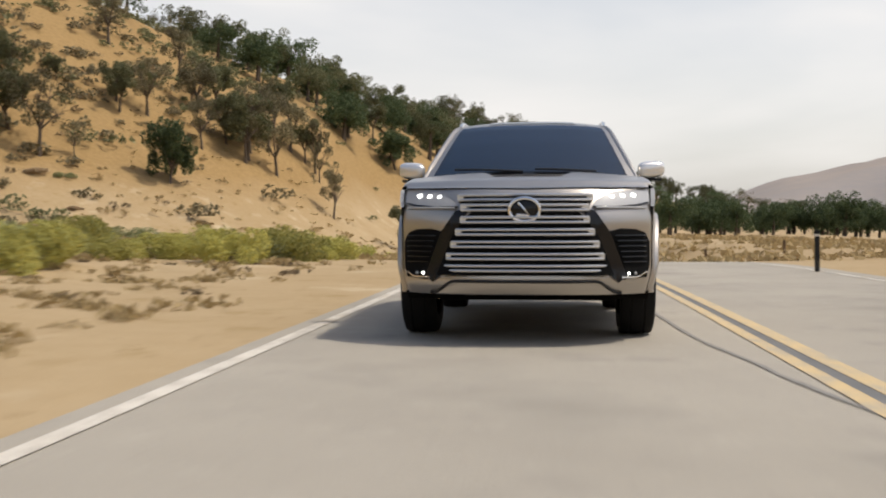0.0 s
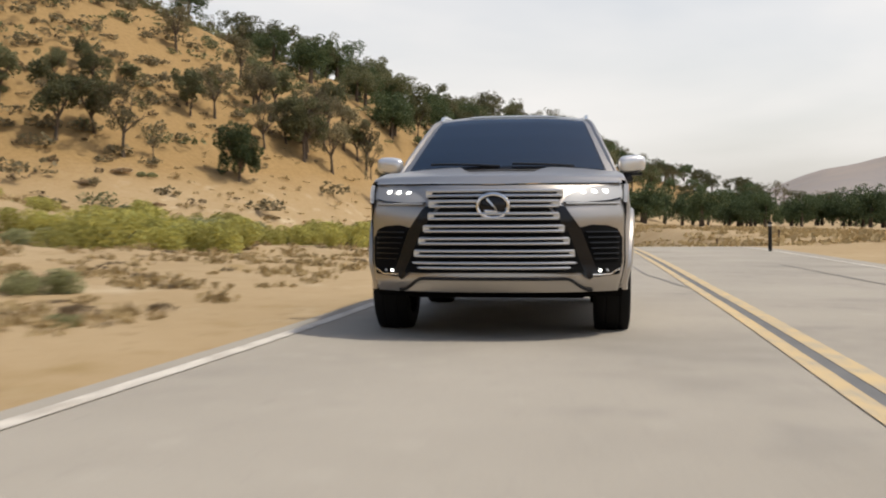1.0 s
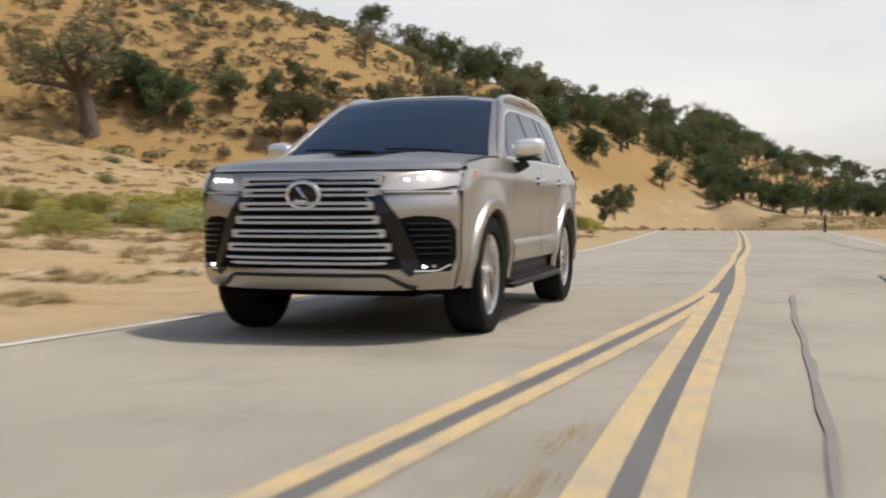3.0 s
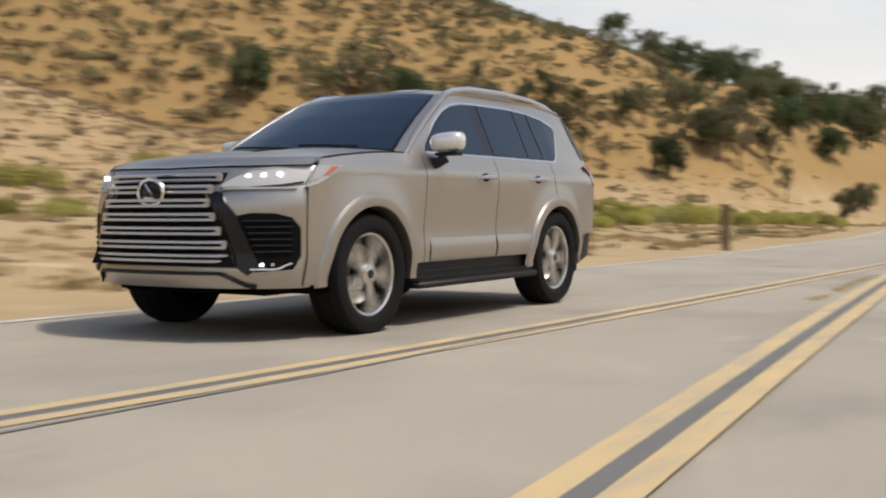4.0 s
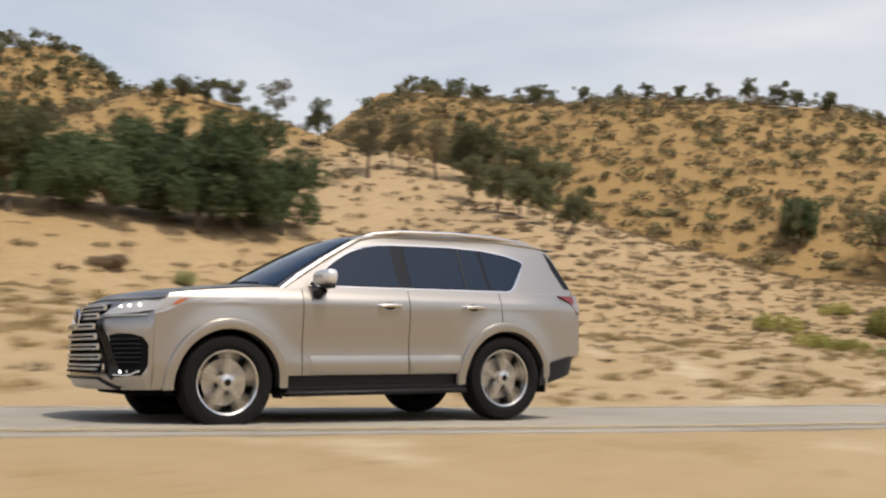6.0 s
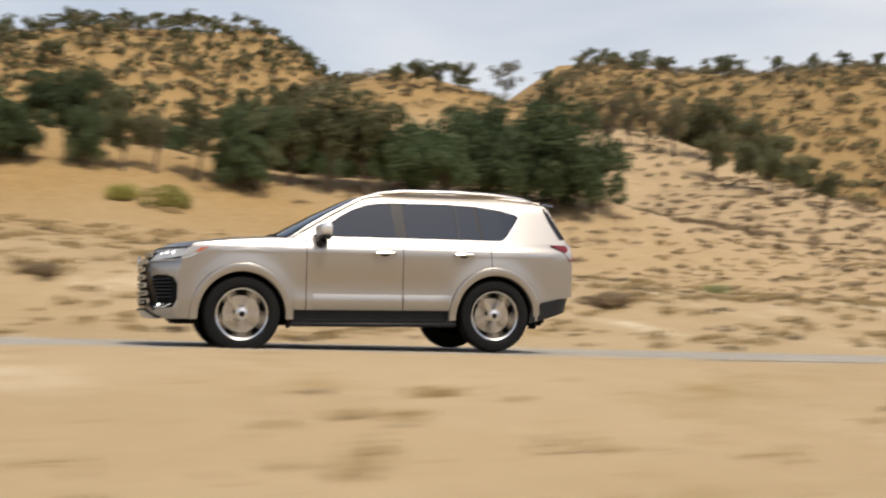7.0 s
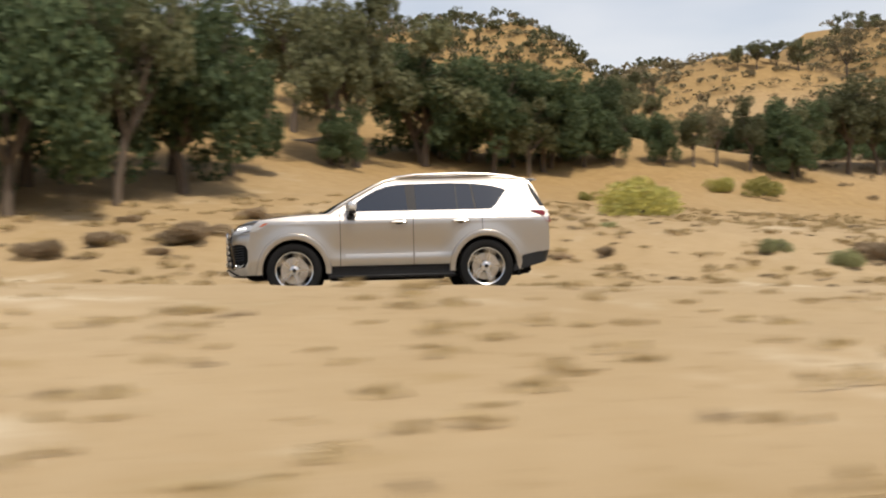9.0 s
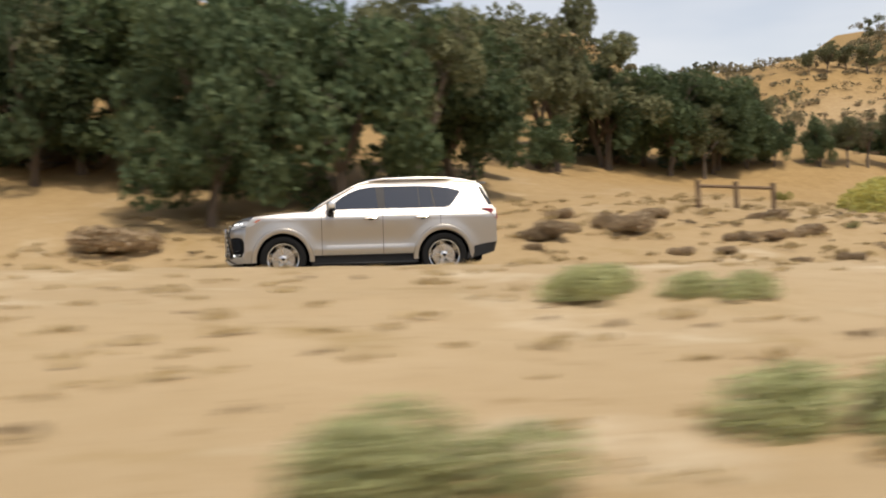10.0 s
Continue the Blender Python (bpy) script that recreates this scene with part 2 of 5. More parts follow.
# ---- the road and the land ----
# The car's way: seconds, x, y, z, roll, pitch, heading
CAR = [
    (0.0, 0.82, 10.16, -0.01, 0.1, -0.1, -95.8), (0.5, 0.24, 5.73, -0.01, 0.0, 0.0, -95.6), (1.0, -0.36, 1.21, -0.01, 0.0, 0.0, -95.0),
    (1.5, -0.88, -3.49, 0.03, -0.1, -0.1, -94.8), (2.0, -1.41, -8.35, 0.08, 0.0, 0.0, -95.2), (3.5, -3.94, -23.83, 0.13, -0.2, 0.2, -98.6),
    (4.0, -5.23, -29.89, 0.16, -0.2, 0.0, -100.3), (4.5, -6.69, -35.62, 0.20, 0.0, 0.2, -101.3), (5.0, -8.32, -40.58, 0.20, 0.1, 0.0, -101.5),
    (5.5, -10.12, -45.64, 0.24, 0.3, 0.2, -101.9), (7.0, -16.36, -60.24, 0.53, 0.0, 0.1, -111.7), (7.5, -18.57, -65.19, 0.63, 0.0, 0.1, -113.2),
    (8.0, -20.91, -69.93, 0.73, -0.1, 0.0, -114.1), (8.5, -23.39, -74.38, 0.88, 0.0, -0.2, -114.4), (9.0, -25.86, -78.64, 1.07, 0.0, -0.3, -113.9),
    (9.5, -28.23, -82.81, 1.24, 0.0, -0.4, -113.0), (10.0, -30.52, -86.91, 1.42, 0.0, -0.6, -112.2),
]
cy = np.array([r[2] for r in CAR][::-1])
cx = np.array([r[1] for r in CAR][::-1])
cz = np.array([r[3] for r in CAR][::-1])


def spline(x, xs, ys):
    """A smooth curve through the knots, straight beyond them."""
    s = np.gradient(ys, xs)
    x = np.asarray(x, float)
    k = np.clip(np.searchsorted(xs, x, "right") - 1, 0, len(xs) - 2)
    h = xs[k + 1] - xs[k]
    u = np.clip((x - xs[k]) / h, 0, 1)
    v = (2 * u**3 - 3 * u**2 + 1) * ys[k] + (u**3 - 2 * u**2 + u) * h * s[k] + (3 * u**2 - 2 * u**3) * ys[k + 1] + (u**3 - u**2) * h * s[k + 1]
    return v + np.where(x < xs[0], (x - xs[0]) * s[0], 0) + np.where(x > xs[-1], (x - xs[-1]) * s[-1], 0)


# The centre line from south to north, then round the bend to the west
ky = np.array([-170, -87, -70, -65.2, -55, -49.2, -44.4, -40, -33.8, -29.6, -24.6, -16.5, -10.5, 0.0, 8.0, 15.0, 25.0, 36.0, 60.0, 95.0, 150.0])
kx = np.array([-76.0, -28.5, -18.95, -16.6, -12.1, -9.6, -7.9, -6.3, -4.3, -3.3, -2.2, -0.5, 0.3, 1.6, 2.4, 3.05, 3.85, 4.4, 4.95, 6.0, 9.0])
CENTRE = [(float(spline(y, ky, kx)), float(y)) for y in np.arange(-170, 150.01, 1.0)]
CEN = np.array(CENTRE)
TAN = np.gradient(CEN, axis=0)
TAN /= np.linalg.norm(TAN, axis=1)[:, None]
NOR = np.c_[TAN[:, 1], -TAN[:, 0]]          # to the east of the way north
ROADZ = np.interp(CEN[:, 1], cy, cz)
ROADZ = np.where(CEN[:, 1] < -86.9, 1.42 + (-86.9 - CEN[:, 1]) * 0.03, ROADZ)
ROADZ = ROADZ - 2.6 * np.clip((CEN[:, 1] - 26) / 50, 0, 1) ** 1.3
ROADZ = np.convolve(np.r_[[ROADZ[0]] * 4, ROADZ, [ROADZ[-1]] * 4], np.ones(9) / 9, "valid")
WEST = 3.78                                  # asphalt west of the centre line
GORE = -39.6                                 # south of this the two roads part


def east_edge(y):
    """Asphalt east of the centre line."""
    y = np.asarray(y, float)
    return np.where(y > GORE, 4.1 + np.clip((-2 - y) * 0.035, 0, 1.6), 0.55 + 3.0 * np.exp(-(GORE - y) / 0.8))


def second_road(y):
    """Centre line of the road that the camera's car takes."""
    return spline(y, np.array([-170, -95.0, -67.0, -47.0, -40.0, -37.0, -29.3, -23.7, -16.6, -11.0, -4.0]), np.array([-34.0, -12.0, -6.3, -3.75, -2.85, -2.5, -1.75, -1.2, -0.34, 0.28, 1.08]))


def near_road(x, y):
    """Signed distance east of the centre line, and the road's height there."""
    d = np.full(x.shape, 1e9)
    sgn, z = np.zeros(x.shape), np.zeros(x.shape)
    yy = np.zeros(x.shape)
    for i in range(0, len(CEN), 1):
        dx, dy = x - CEN[i, 0], y - CEN[i, 1]
        dd = dx * dx + dy * dy
        b = dd < d
        d = np.where(b, dd, d)
        side = dx * NOR[i, 0] + dy * NOR[i, 1]
        sgn = np.where(b, side, sgn)
        z = np.where(b, ROADZ[i], z)
        yy = np.where(b, CEN[i, 1], yy)
    d = np.sqrt(d)
    return np.where(d < 3, sgn, np.sign(sgn) * d), z, yy


# Ridges: points (x, y, height) along the crest, and the width of each flank
RIDGES = [
    ([(-240, 128, 52.8), (-200, 125, 66), (-160, 100, 53.7), (-118, 98, 45), (-86, 118, 42.7), (-64, 127, 35.1), (-45, 160, 30.2), (-14, 250, 23.4), (5, 310, 29), (30, 390, 28), (65, 410, 19), (115, 405, 7)], 66, 0),
    ([(-135, 16, 32.9), (-118, 8, 29), (-105, 5, 27.9), (-82, 12, 19), (-66, 13, 12.1), (-50, 25, 6.0), (-42, 33, 2.5)], 44, 0),
    ([(-262, -90, 36), (-222, -30, 39.5), (-206, 8, 54.1), (-206, 36, 59.9), (-212, 60, 40), (-218, 80, 20)], 70, 0),
    # added ridge in the east, out of view: darkens what the car's flank reflects
    ([(40, -360, 26), (120, -230, 32), (150, -110, 34), (175, 0, 32), (215, 70, 24)], 85, 0),
    ([(-150, -95, 30), (-105, -95, 19), (-88, -120, 16), (-80, -165, 18)], 62, 0),
]


def smoothstep(u):
    u = np.clip(u, 0, 1)
    return u * u * (3 - 2 * u)


def hills(x, y):
    total = np.zeros(x.shape)
    for pts, width, _ in RIDGES:
        best = np.zeros(x.shape)
        for (x0, y0, h0), (x1, y1, h1) in zip(pts, pts[1:]):
            lx, ly = x1 - x0, y1 - y0
            u = np.clip(((x - x0) * lx + (y - y0) * ly) / (lx * lx + ly * ly), 0, 1)
            d = np.hypot(x - x0 - u * lx, y - y0 - u * ly)
            h = (h0 + u * (h1 - h0)) * (0.35 * np.clip(1 - d / width, 0, 1) + 0.65 * 0.5 * (1 + np.cos(np.pi * np.clip(d / width, 0, 1))))
            best = np.maximum(best, h)
        total = total + best**4
    return total**0.25


def wave(x, y, s, k):
    return np.sin(x / s + 1.7 * np.sin(y / (s * 1.3) + k) + k) * np.cos(y / (s * 0.9) + 1.3 * np.sin(x / (s * 1.1) - k))


def land(x, y):
    """Height of the ground."""
    x, y = np.asarray(x, float), np.asarray(y, float)
    d, zr, yr = near_road(x, y)
    # past the end of the road the two sides run into each other
    gap = np.hypot(d, np.clip(y - 148, 0, None))
    end = smoothstep((y - 150) / 20)
    d = d * (1 - end) + gap * np.tanh((x - 9 - 0.05 * (y - 150)) / 25) * end
    south = smoothstep((-2 - y) / 30)
    west = np.clip(-d - 4.2, 0, None)
    slope = np.interp(y, [-110, -68, -55, -36, -5, 10, 60, 100], [0.20, 0.19, 0.14, 0.08, 0.03, 0.025, 0.03, 0.05])
    rise = slope * np.minimum(west, 42) + 0.3 * slope * np.clip(west - 42, 0, 60)
    bench = np.interp(y, [-90, -68, -52, -22, -8], [0.0, 0.25, 1.0, 1.0, 0.0])
    rise = rise + 3.9 * bench * smoothstep((west - 25) / 20)
    zw = zr + 0.12 * smoothstep(west / 3) * south + rise * smoothstep(west / 8)
    # the low ground under the camera's road, and the bank up to the other one
    de = np.clip(d - (east_edge(yr) + 0.15), 0, None)
    bank = np.clip(d - 4.2, 0, None)
    low = 0.10 * smoothstep((-15 - y) / 10) + zr * smoothstep((y + 15) / 8)
    span = np.clip(np.abs(second_road(y) - 1.2 - (x - d)), 2.0, 60)
    u = np.clip(de / np.clip(span - east_edge(yr) - 1.0, 1.5, 60), 0, 1)
    hump = 0.08 * smoothstep((-52 - y) / 12) * np.sin(np.pi * np.clip(u * 2.2, 0, 1))
    ze = zr + (low - zr) * smoothstep(u**1.5) + hump
    ze = np.where(y > -15, zr * (1 - smoothstep(bank / 6)) - 0.02 * np.clip(bank - 6, 0, 90) * smoothstep((y + 5) / 30), ze)
    z = np.where(d < 0, zw, ze)
    away = smoothstep((np.abs(d) - 8) / 40)
    z = z + hills(x, y) * smoothstep((np.where((d < 0) | (y > 90), gap, 40) - 5) / 22)
    z = z + away * (0.5 * wave(x, y, 9.0, 0.4) + 0.9 * wave(x, y, 23.0, 2.1) * np.clip(z / 8, 0.1, 1))
    rough = smoothstep((np.abs(d) - 4.5) / 3) * np.where(d > 0, smoothstep(np.abs(x - second_road(y)) / 5 - 0.9), 1)
    z = z + rough * (0.05 * wave(x, y, 0.9, 1.0) + 0.07 * wave(x, y, 2.3, 3.0))
    # sunk under the asphalt
    gore = smoothstep(1.6 - np.abs(y + 40) / 6)
    sink = 0.07 * smoothstep((np.minimum(d + WEST, east_edge(yr) - d) - 0.25) / 0.5) * (1 - gore) + 0.016 * gore
    near = (d > -WEST - 0.5) & (d < np.where(gore > 0.01, np.maximum(east_edge(yr) + 0.3, 0.8), east_edge(yr) + 0.3))
    near = near & (gap < 12)
    zs = zr + (low - zr) * smoothstep((d - 0.8) / 3.0)
    z = np.where(near, np.where(d > 0.8, zs - 0.012, np.minimum(z, zr - 0.012)) - sink, z)
    on2 = (y < GORE + 8) & (np.abs(x - second_road(y) - 1.0) < 2.7) & (d > 0)
    return np.where(on2, np.minimum(z, low - 0.045), z)


def height(x, y):
    return float(land(np.array([x]), np.array([y]))[0])


def axis(lo, hi, step, far_lo, far_hi):
    a = list(np.arange(lo, hi + step / 2, step))
    s, left = step, [lo]
    while left[-1] > far_lo:
        s *= 1.12
        left.append(left[-1] - s)
    s, right = step, [hi]
    while right[-1] < far_hi:
        s *= 1.12
        right.append(right[-1] + s)
    return np.array(left[:0:-1] + a + right[1:])


def sheet(name, X, Y, Z, mat):
    ny, nx = X.shape
    me = bpy.data.meshes.new(name)
    idx = np.arange(nx * ny).reshape(ny, nx)
    faces = np.stack([idx[:-1, :-1], idx[:-1, 1:], idx[1:, 1:], idx[1:, :-1]], -1).reshape(-1, 4)
    me.from_pydata(np.stack([X, Y, Z], -1).reshape(-1, 3).tolist(), [], faces.tolist())
    me.materials.append(mat)
    me.polygons.foreach_set("use_smooth", [True] * len(me.polygons))
    return new(name, me)


gx, gy = np.meshgrid(axis(-75, 12, 0.45, -3000, 3000), axis(-112, 42, 0.45, -2500, 3500))
ground = sheet("ground", gx, gy, land(gx, gy), M["dirt"])
tagged(ground, "sun-baked tan dirt and dry grass rising into hills", "ground", kind="structure")


def ribbon(name, line, offs0, offs1, lift, mat, lo=0, hi=None, n=3, zs=None, fall=None, skirt=False):
    """A strip along a list of centre points between two offsets to the east."""
    P = np.array(line)
    T = np.gradient(P, axis=0)
    T /= np.linalg.norm(T, axis=1)[:, None]
    N = np.c_[T[:, 1], -T[:, 0]]
    o = np.stack([offs0 + (offs1 - offs0) * k / (n - 1) for k in range(n)], 1)
    X = P[:, :1] + N[:, :1] * o
    Y = P[:, 1:] + N[:, 1:] * o
    Z = (zs[:, None] + lift) + 0 * o
    if fall is not None:
        Z = Z + (fall - zs)[:, None] * smoothstep((o - 0.8) / 3.0)
    if skirt:
        X, Y = np.c_[X[:, :1], X, X[:, -1:]], np.c_[Y[:, :1], Y, Y[:, -1:]]
        Z = np.c_[Z[:, :1] - 0.2, Z, Z[:, -1:] - 0.2]
    ob = sheet(name, X[lo:hi], Y[lo:hi], Z[lo:hi], mat)
    return ob


ones = np.ones(len(CEN))
road = ribbon("road", CENTRE, -WEST * ones, east_edge(CEN[:, 1]), 0.0, M["asphalt"], n=16, zs=ROADZ, fall=0.10 * smoothstep((-15 - CEN[:, 1]) / 10) + ROADZ * smoothstep((CEN[:, 1] + 15) / 8), skirt=True)
road.data.polygons.foreach_set("use_smooth", [False] * len(road.data.polygons))
tagged(road, "pale worn asphalt road with cracks and tar seams", "road", kind="structure")
y2 = np.arange(-170, GORE + 8, 1.0)
LINE2 = np.c_[second_road(y2), y2]
road_2 = ribbon("road_2", LINE2, (-2.2) * np.ones(len(y2)), 4.2 * np.ones(len(y2)), 0.0, M["asphalt"], n=8, zs=0.10 * smoothstep((-15 - y2) / 10) - 0.012, skirt=True)
road_2.data.polygons.foreach_set("use_smooth", [False] * len(road_2.data.polygons))
tagged(road_2, "pale worn asphalt side road", "road", kind="structure")


def stripes():
    def strip(label, line, a, b, mat, zs, lift=0.006, lo=0, hi=None):
        ob = ribbon("road_marking", line, a * np.ones(len(line)), b * np.ones(len(line)), lift, M[mat], lo, hi, 2, zs)
        tagged(ob, label, "road marking", kind="structure")
    yl = "faded double yellow centre line on asphalt"
    # one pair north of the fork; its two lines part and each gets a partner
    yc = CEN[:, 1]
    part_east = (second_road(yc) - CEN[:, 0]) * TAN[:, 1] + 0.185
    lead = 0.105 + (part_east - 0.105) * smoothstep((-6 - yc) / 8)
    west = -0.105 + 0.09 * smoothstep((CEN[:, 1] + 20) / 5) * smoothstep((-4 - CEN[:, 1]) / 5)
    strip(yl, CENTRE, west - 0.055, west + 0.055, "yellow", ROADZ)
    tip = int(np.searchsorted(yc, -16))
    strip(yl, CENTRE, lead - 0.065, lead + 0.065, "yellow", ROADZ, 0.007, lo=tip)
    strip("dark tar seam between the yellow lines", CENTRE, west + 0.05, lead - 0.05, "tar", ROADZ, 0.004, lo=tip)
    strip("dark tar seam between the yellow lines", CENTRE, -0.05, 0.05, "tar", ROADZ, 0.004, hi=tip + 1)
    strip(yl, CENTRE, 0.05, 0.16, "yellow", ROADZ, hi=tip + 1)
    strip("faded white edge line on asphalt", CENTRE, -3.63, -3.52, "white", ROADZ)
    strip("faded white edge line on asphalt", CENTRE, 3.55, 3.65, "white", ROADZ, lo=162)
    ys = np.arange(-60, -15.9, 1.0)
    sec = np.c_[second_road(ys), ys]
    zs = np.interp(ys, CEN[:, 1], ROADZ)
    off = second_road(ys) - np.interp(ys, CEN[:, 1], CEN[:, 0])
    fall = 0.10 * smoothstep((-15 - ys) / 10) + zs * smoothstep((ys + 15) / 8)
    zs = zs + (fall - zs) * smoothstep((off - 0.8) / 3.0)
    strip(yl, sec, -0.115, 0.015, "yellow", zs, 0.016)
    strip("dark tar seam between the yellow lines", sec, 0.015, 0.105, "tar", zs, 0.018)
    strip(yl, sec, 0.105, 0.235, "yellow", zs, 0.016)


stripes()


# ---- the car: x ahead, y to its left, z up, origin on the road between the axles ----
AXLE, ARCH_R, HUB_Z = 1.425, 0.475, 0.41


def plan(x):
    """Half width of the flank along the car."""
    w = 0.958
    w -= 0.055 * max(0.0, (x - 1.3) / 0.9) ** 2.2
    w -= 0.075 * max(0.0, (-1.6 - x) / 0.8) ** 2.0
    return w


def flank(x, z):
    """Half width of the body at x, z up to the belt."""
    y = plan(x)
    y -= 0.055 * max(0.0, (z - 1.02) / 0.24) ** 1.8
    y -= 0.012 * math.cos((z - 0.55) / 0.5 * math.pi) * (1 if 0.3 < z < 1.1 else 0) * 0.5
    y -= 0.05 * max(0.0, (0.56 - z) / 0.2) ** 1.2
    y += 0.013 * math.exp(-((z - 1.125) / 0.045) ** 2)
    y -= 0.024 * math.exp(-((z - 0.72) / 0.19) ** 2) * float(smoothstep((0.98 - abs(x)) / 0.28))
    for a in (AXLE, -AXLE):
        d = math.hypot(x - a, z - HUB_Z)
        y += 0.022 * math.exp(-((d - 0.5) / 0.12) ** 2)
    return y


def belt(x):
    """Top of the flank: the bonnet's edge ahead, the sill of the windows behind."""
    if x > 1.0:
        return 1.235 - 0.115 * ((x - 1.0) / 1.2) ** 1.7
    return 1.235 + 0.012 * min(1, (1.0 - x) / 2)


def sill(x):
    """Foot of the flank: the rocker, lifted over the wheel arches."""
    z = 0.46 if abs(x) < 1.0 else 0.40
    if x > 1.9:
        z = 0.37
    if x < -1.9:
        z = 0.52 + 0.12 * min(1.0, (-1.9 - x) / 0.5)
    for a in (AXLE, -AXLE):
        if abs(x - a) < ARCH_R:
            z = max(z, HUB_Z - 0.02 + math.sqrt(ARCH_R**2 - (x - a) ** 2) * 1.02)
    return z


def nose(y, z):
    """The front's reach at half width y and height z."""
    x = 2.45 - 0.42 * (abs(y) / 0.95) ** 3.0
    x -= 0.15 * max(0.0, (z - 0.86) / 0.27) ** 1.6
    x -= 0.10 * max(0.0, (0.45 - z) / 0.15) ** 1.5
    x += 0.02 * math.exp(-((z - 0.46) / 0.06) ** 2)
    return x


def wing_point(x, v, inset=0.0, reach=0.02):
    """A point of the flank at x, v of the way up, kept behind the swept-back corner of the nose."""
    z = sill(x) + (belt(x) - sill(x)) * v
    x = min(x, nose(0.90, z) + reach)
    return x, flank(x, z) - inset, z


def bonnet_z(x, y):
    edge = belt(x) + 0.012
    a = min(1.0, abs(y) / 0.87)
    z = edge + 0.045 * (1 - a**2.4)
    half = 0.22 + 0.14 * (2.0 - x)
    k = smoothstep((half - abs(y)) / 0.07 + 0.5) * smoothstep((2.06 - x) / 0.22)
    return z - 0.036 * float(k)


def side_y(x, z):
    """Half width of the cabin's side above the belt."""
    y = 0.895 - (z - 1.24) * 0.40 - 0.05 * max(0.0, (z - 1.66) / 0.12) ** 2
    y -= 0.06 * max(0.0, (-1.5 - x) / 0.8) ** 1.5
    return y


# profile of the cabin along the middle: (x, z) from the foot of the windscreen to the foot of the rear window
PROFILE = [(1.10, 1.262), (0.86, 1.40), (0.55, 1.565), (0.24, 1.715), (0.08, 1.775), (-0.12, 1.812), (-0.5, 1.84), (-1.0, 1.845), (-1.5, 1.83), (-1.95, 1.80), (-2.12, 1.775), (-2.2, 1.66), (-2.29, 1.45), (-2.38, 1.27)]


def roof_point(s, u):
    """A point over the cabin: s along the profile (0 to 13), u across (-1 to 1)."""
    i = min(int(s), len(PROFILE) - 2)
    f = s - i
    x = PROFILE[i][0] * (1 - f) + PROFILE[i + 1][0] * f
    z = PROFILE[i][1] * (1 - f) + PROFILE[i + 1][1] * f
    drop = 0.038 * abs(u) ** 3.2
    zz = z - drop
    bow = 0.15 * max(0.0, 1 - s / 4.5)
    x -= bow * abs(u) ** 2
    w = side_y(x, max(1.245, zz - 0.015)) - 0.01
    return Vector((x, w * u, zz))


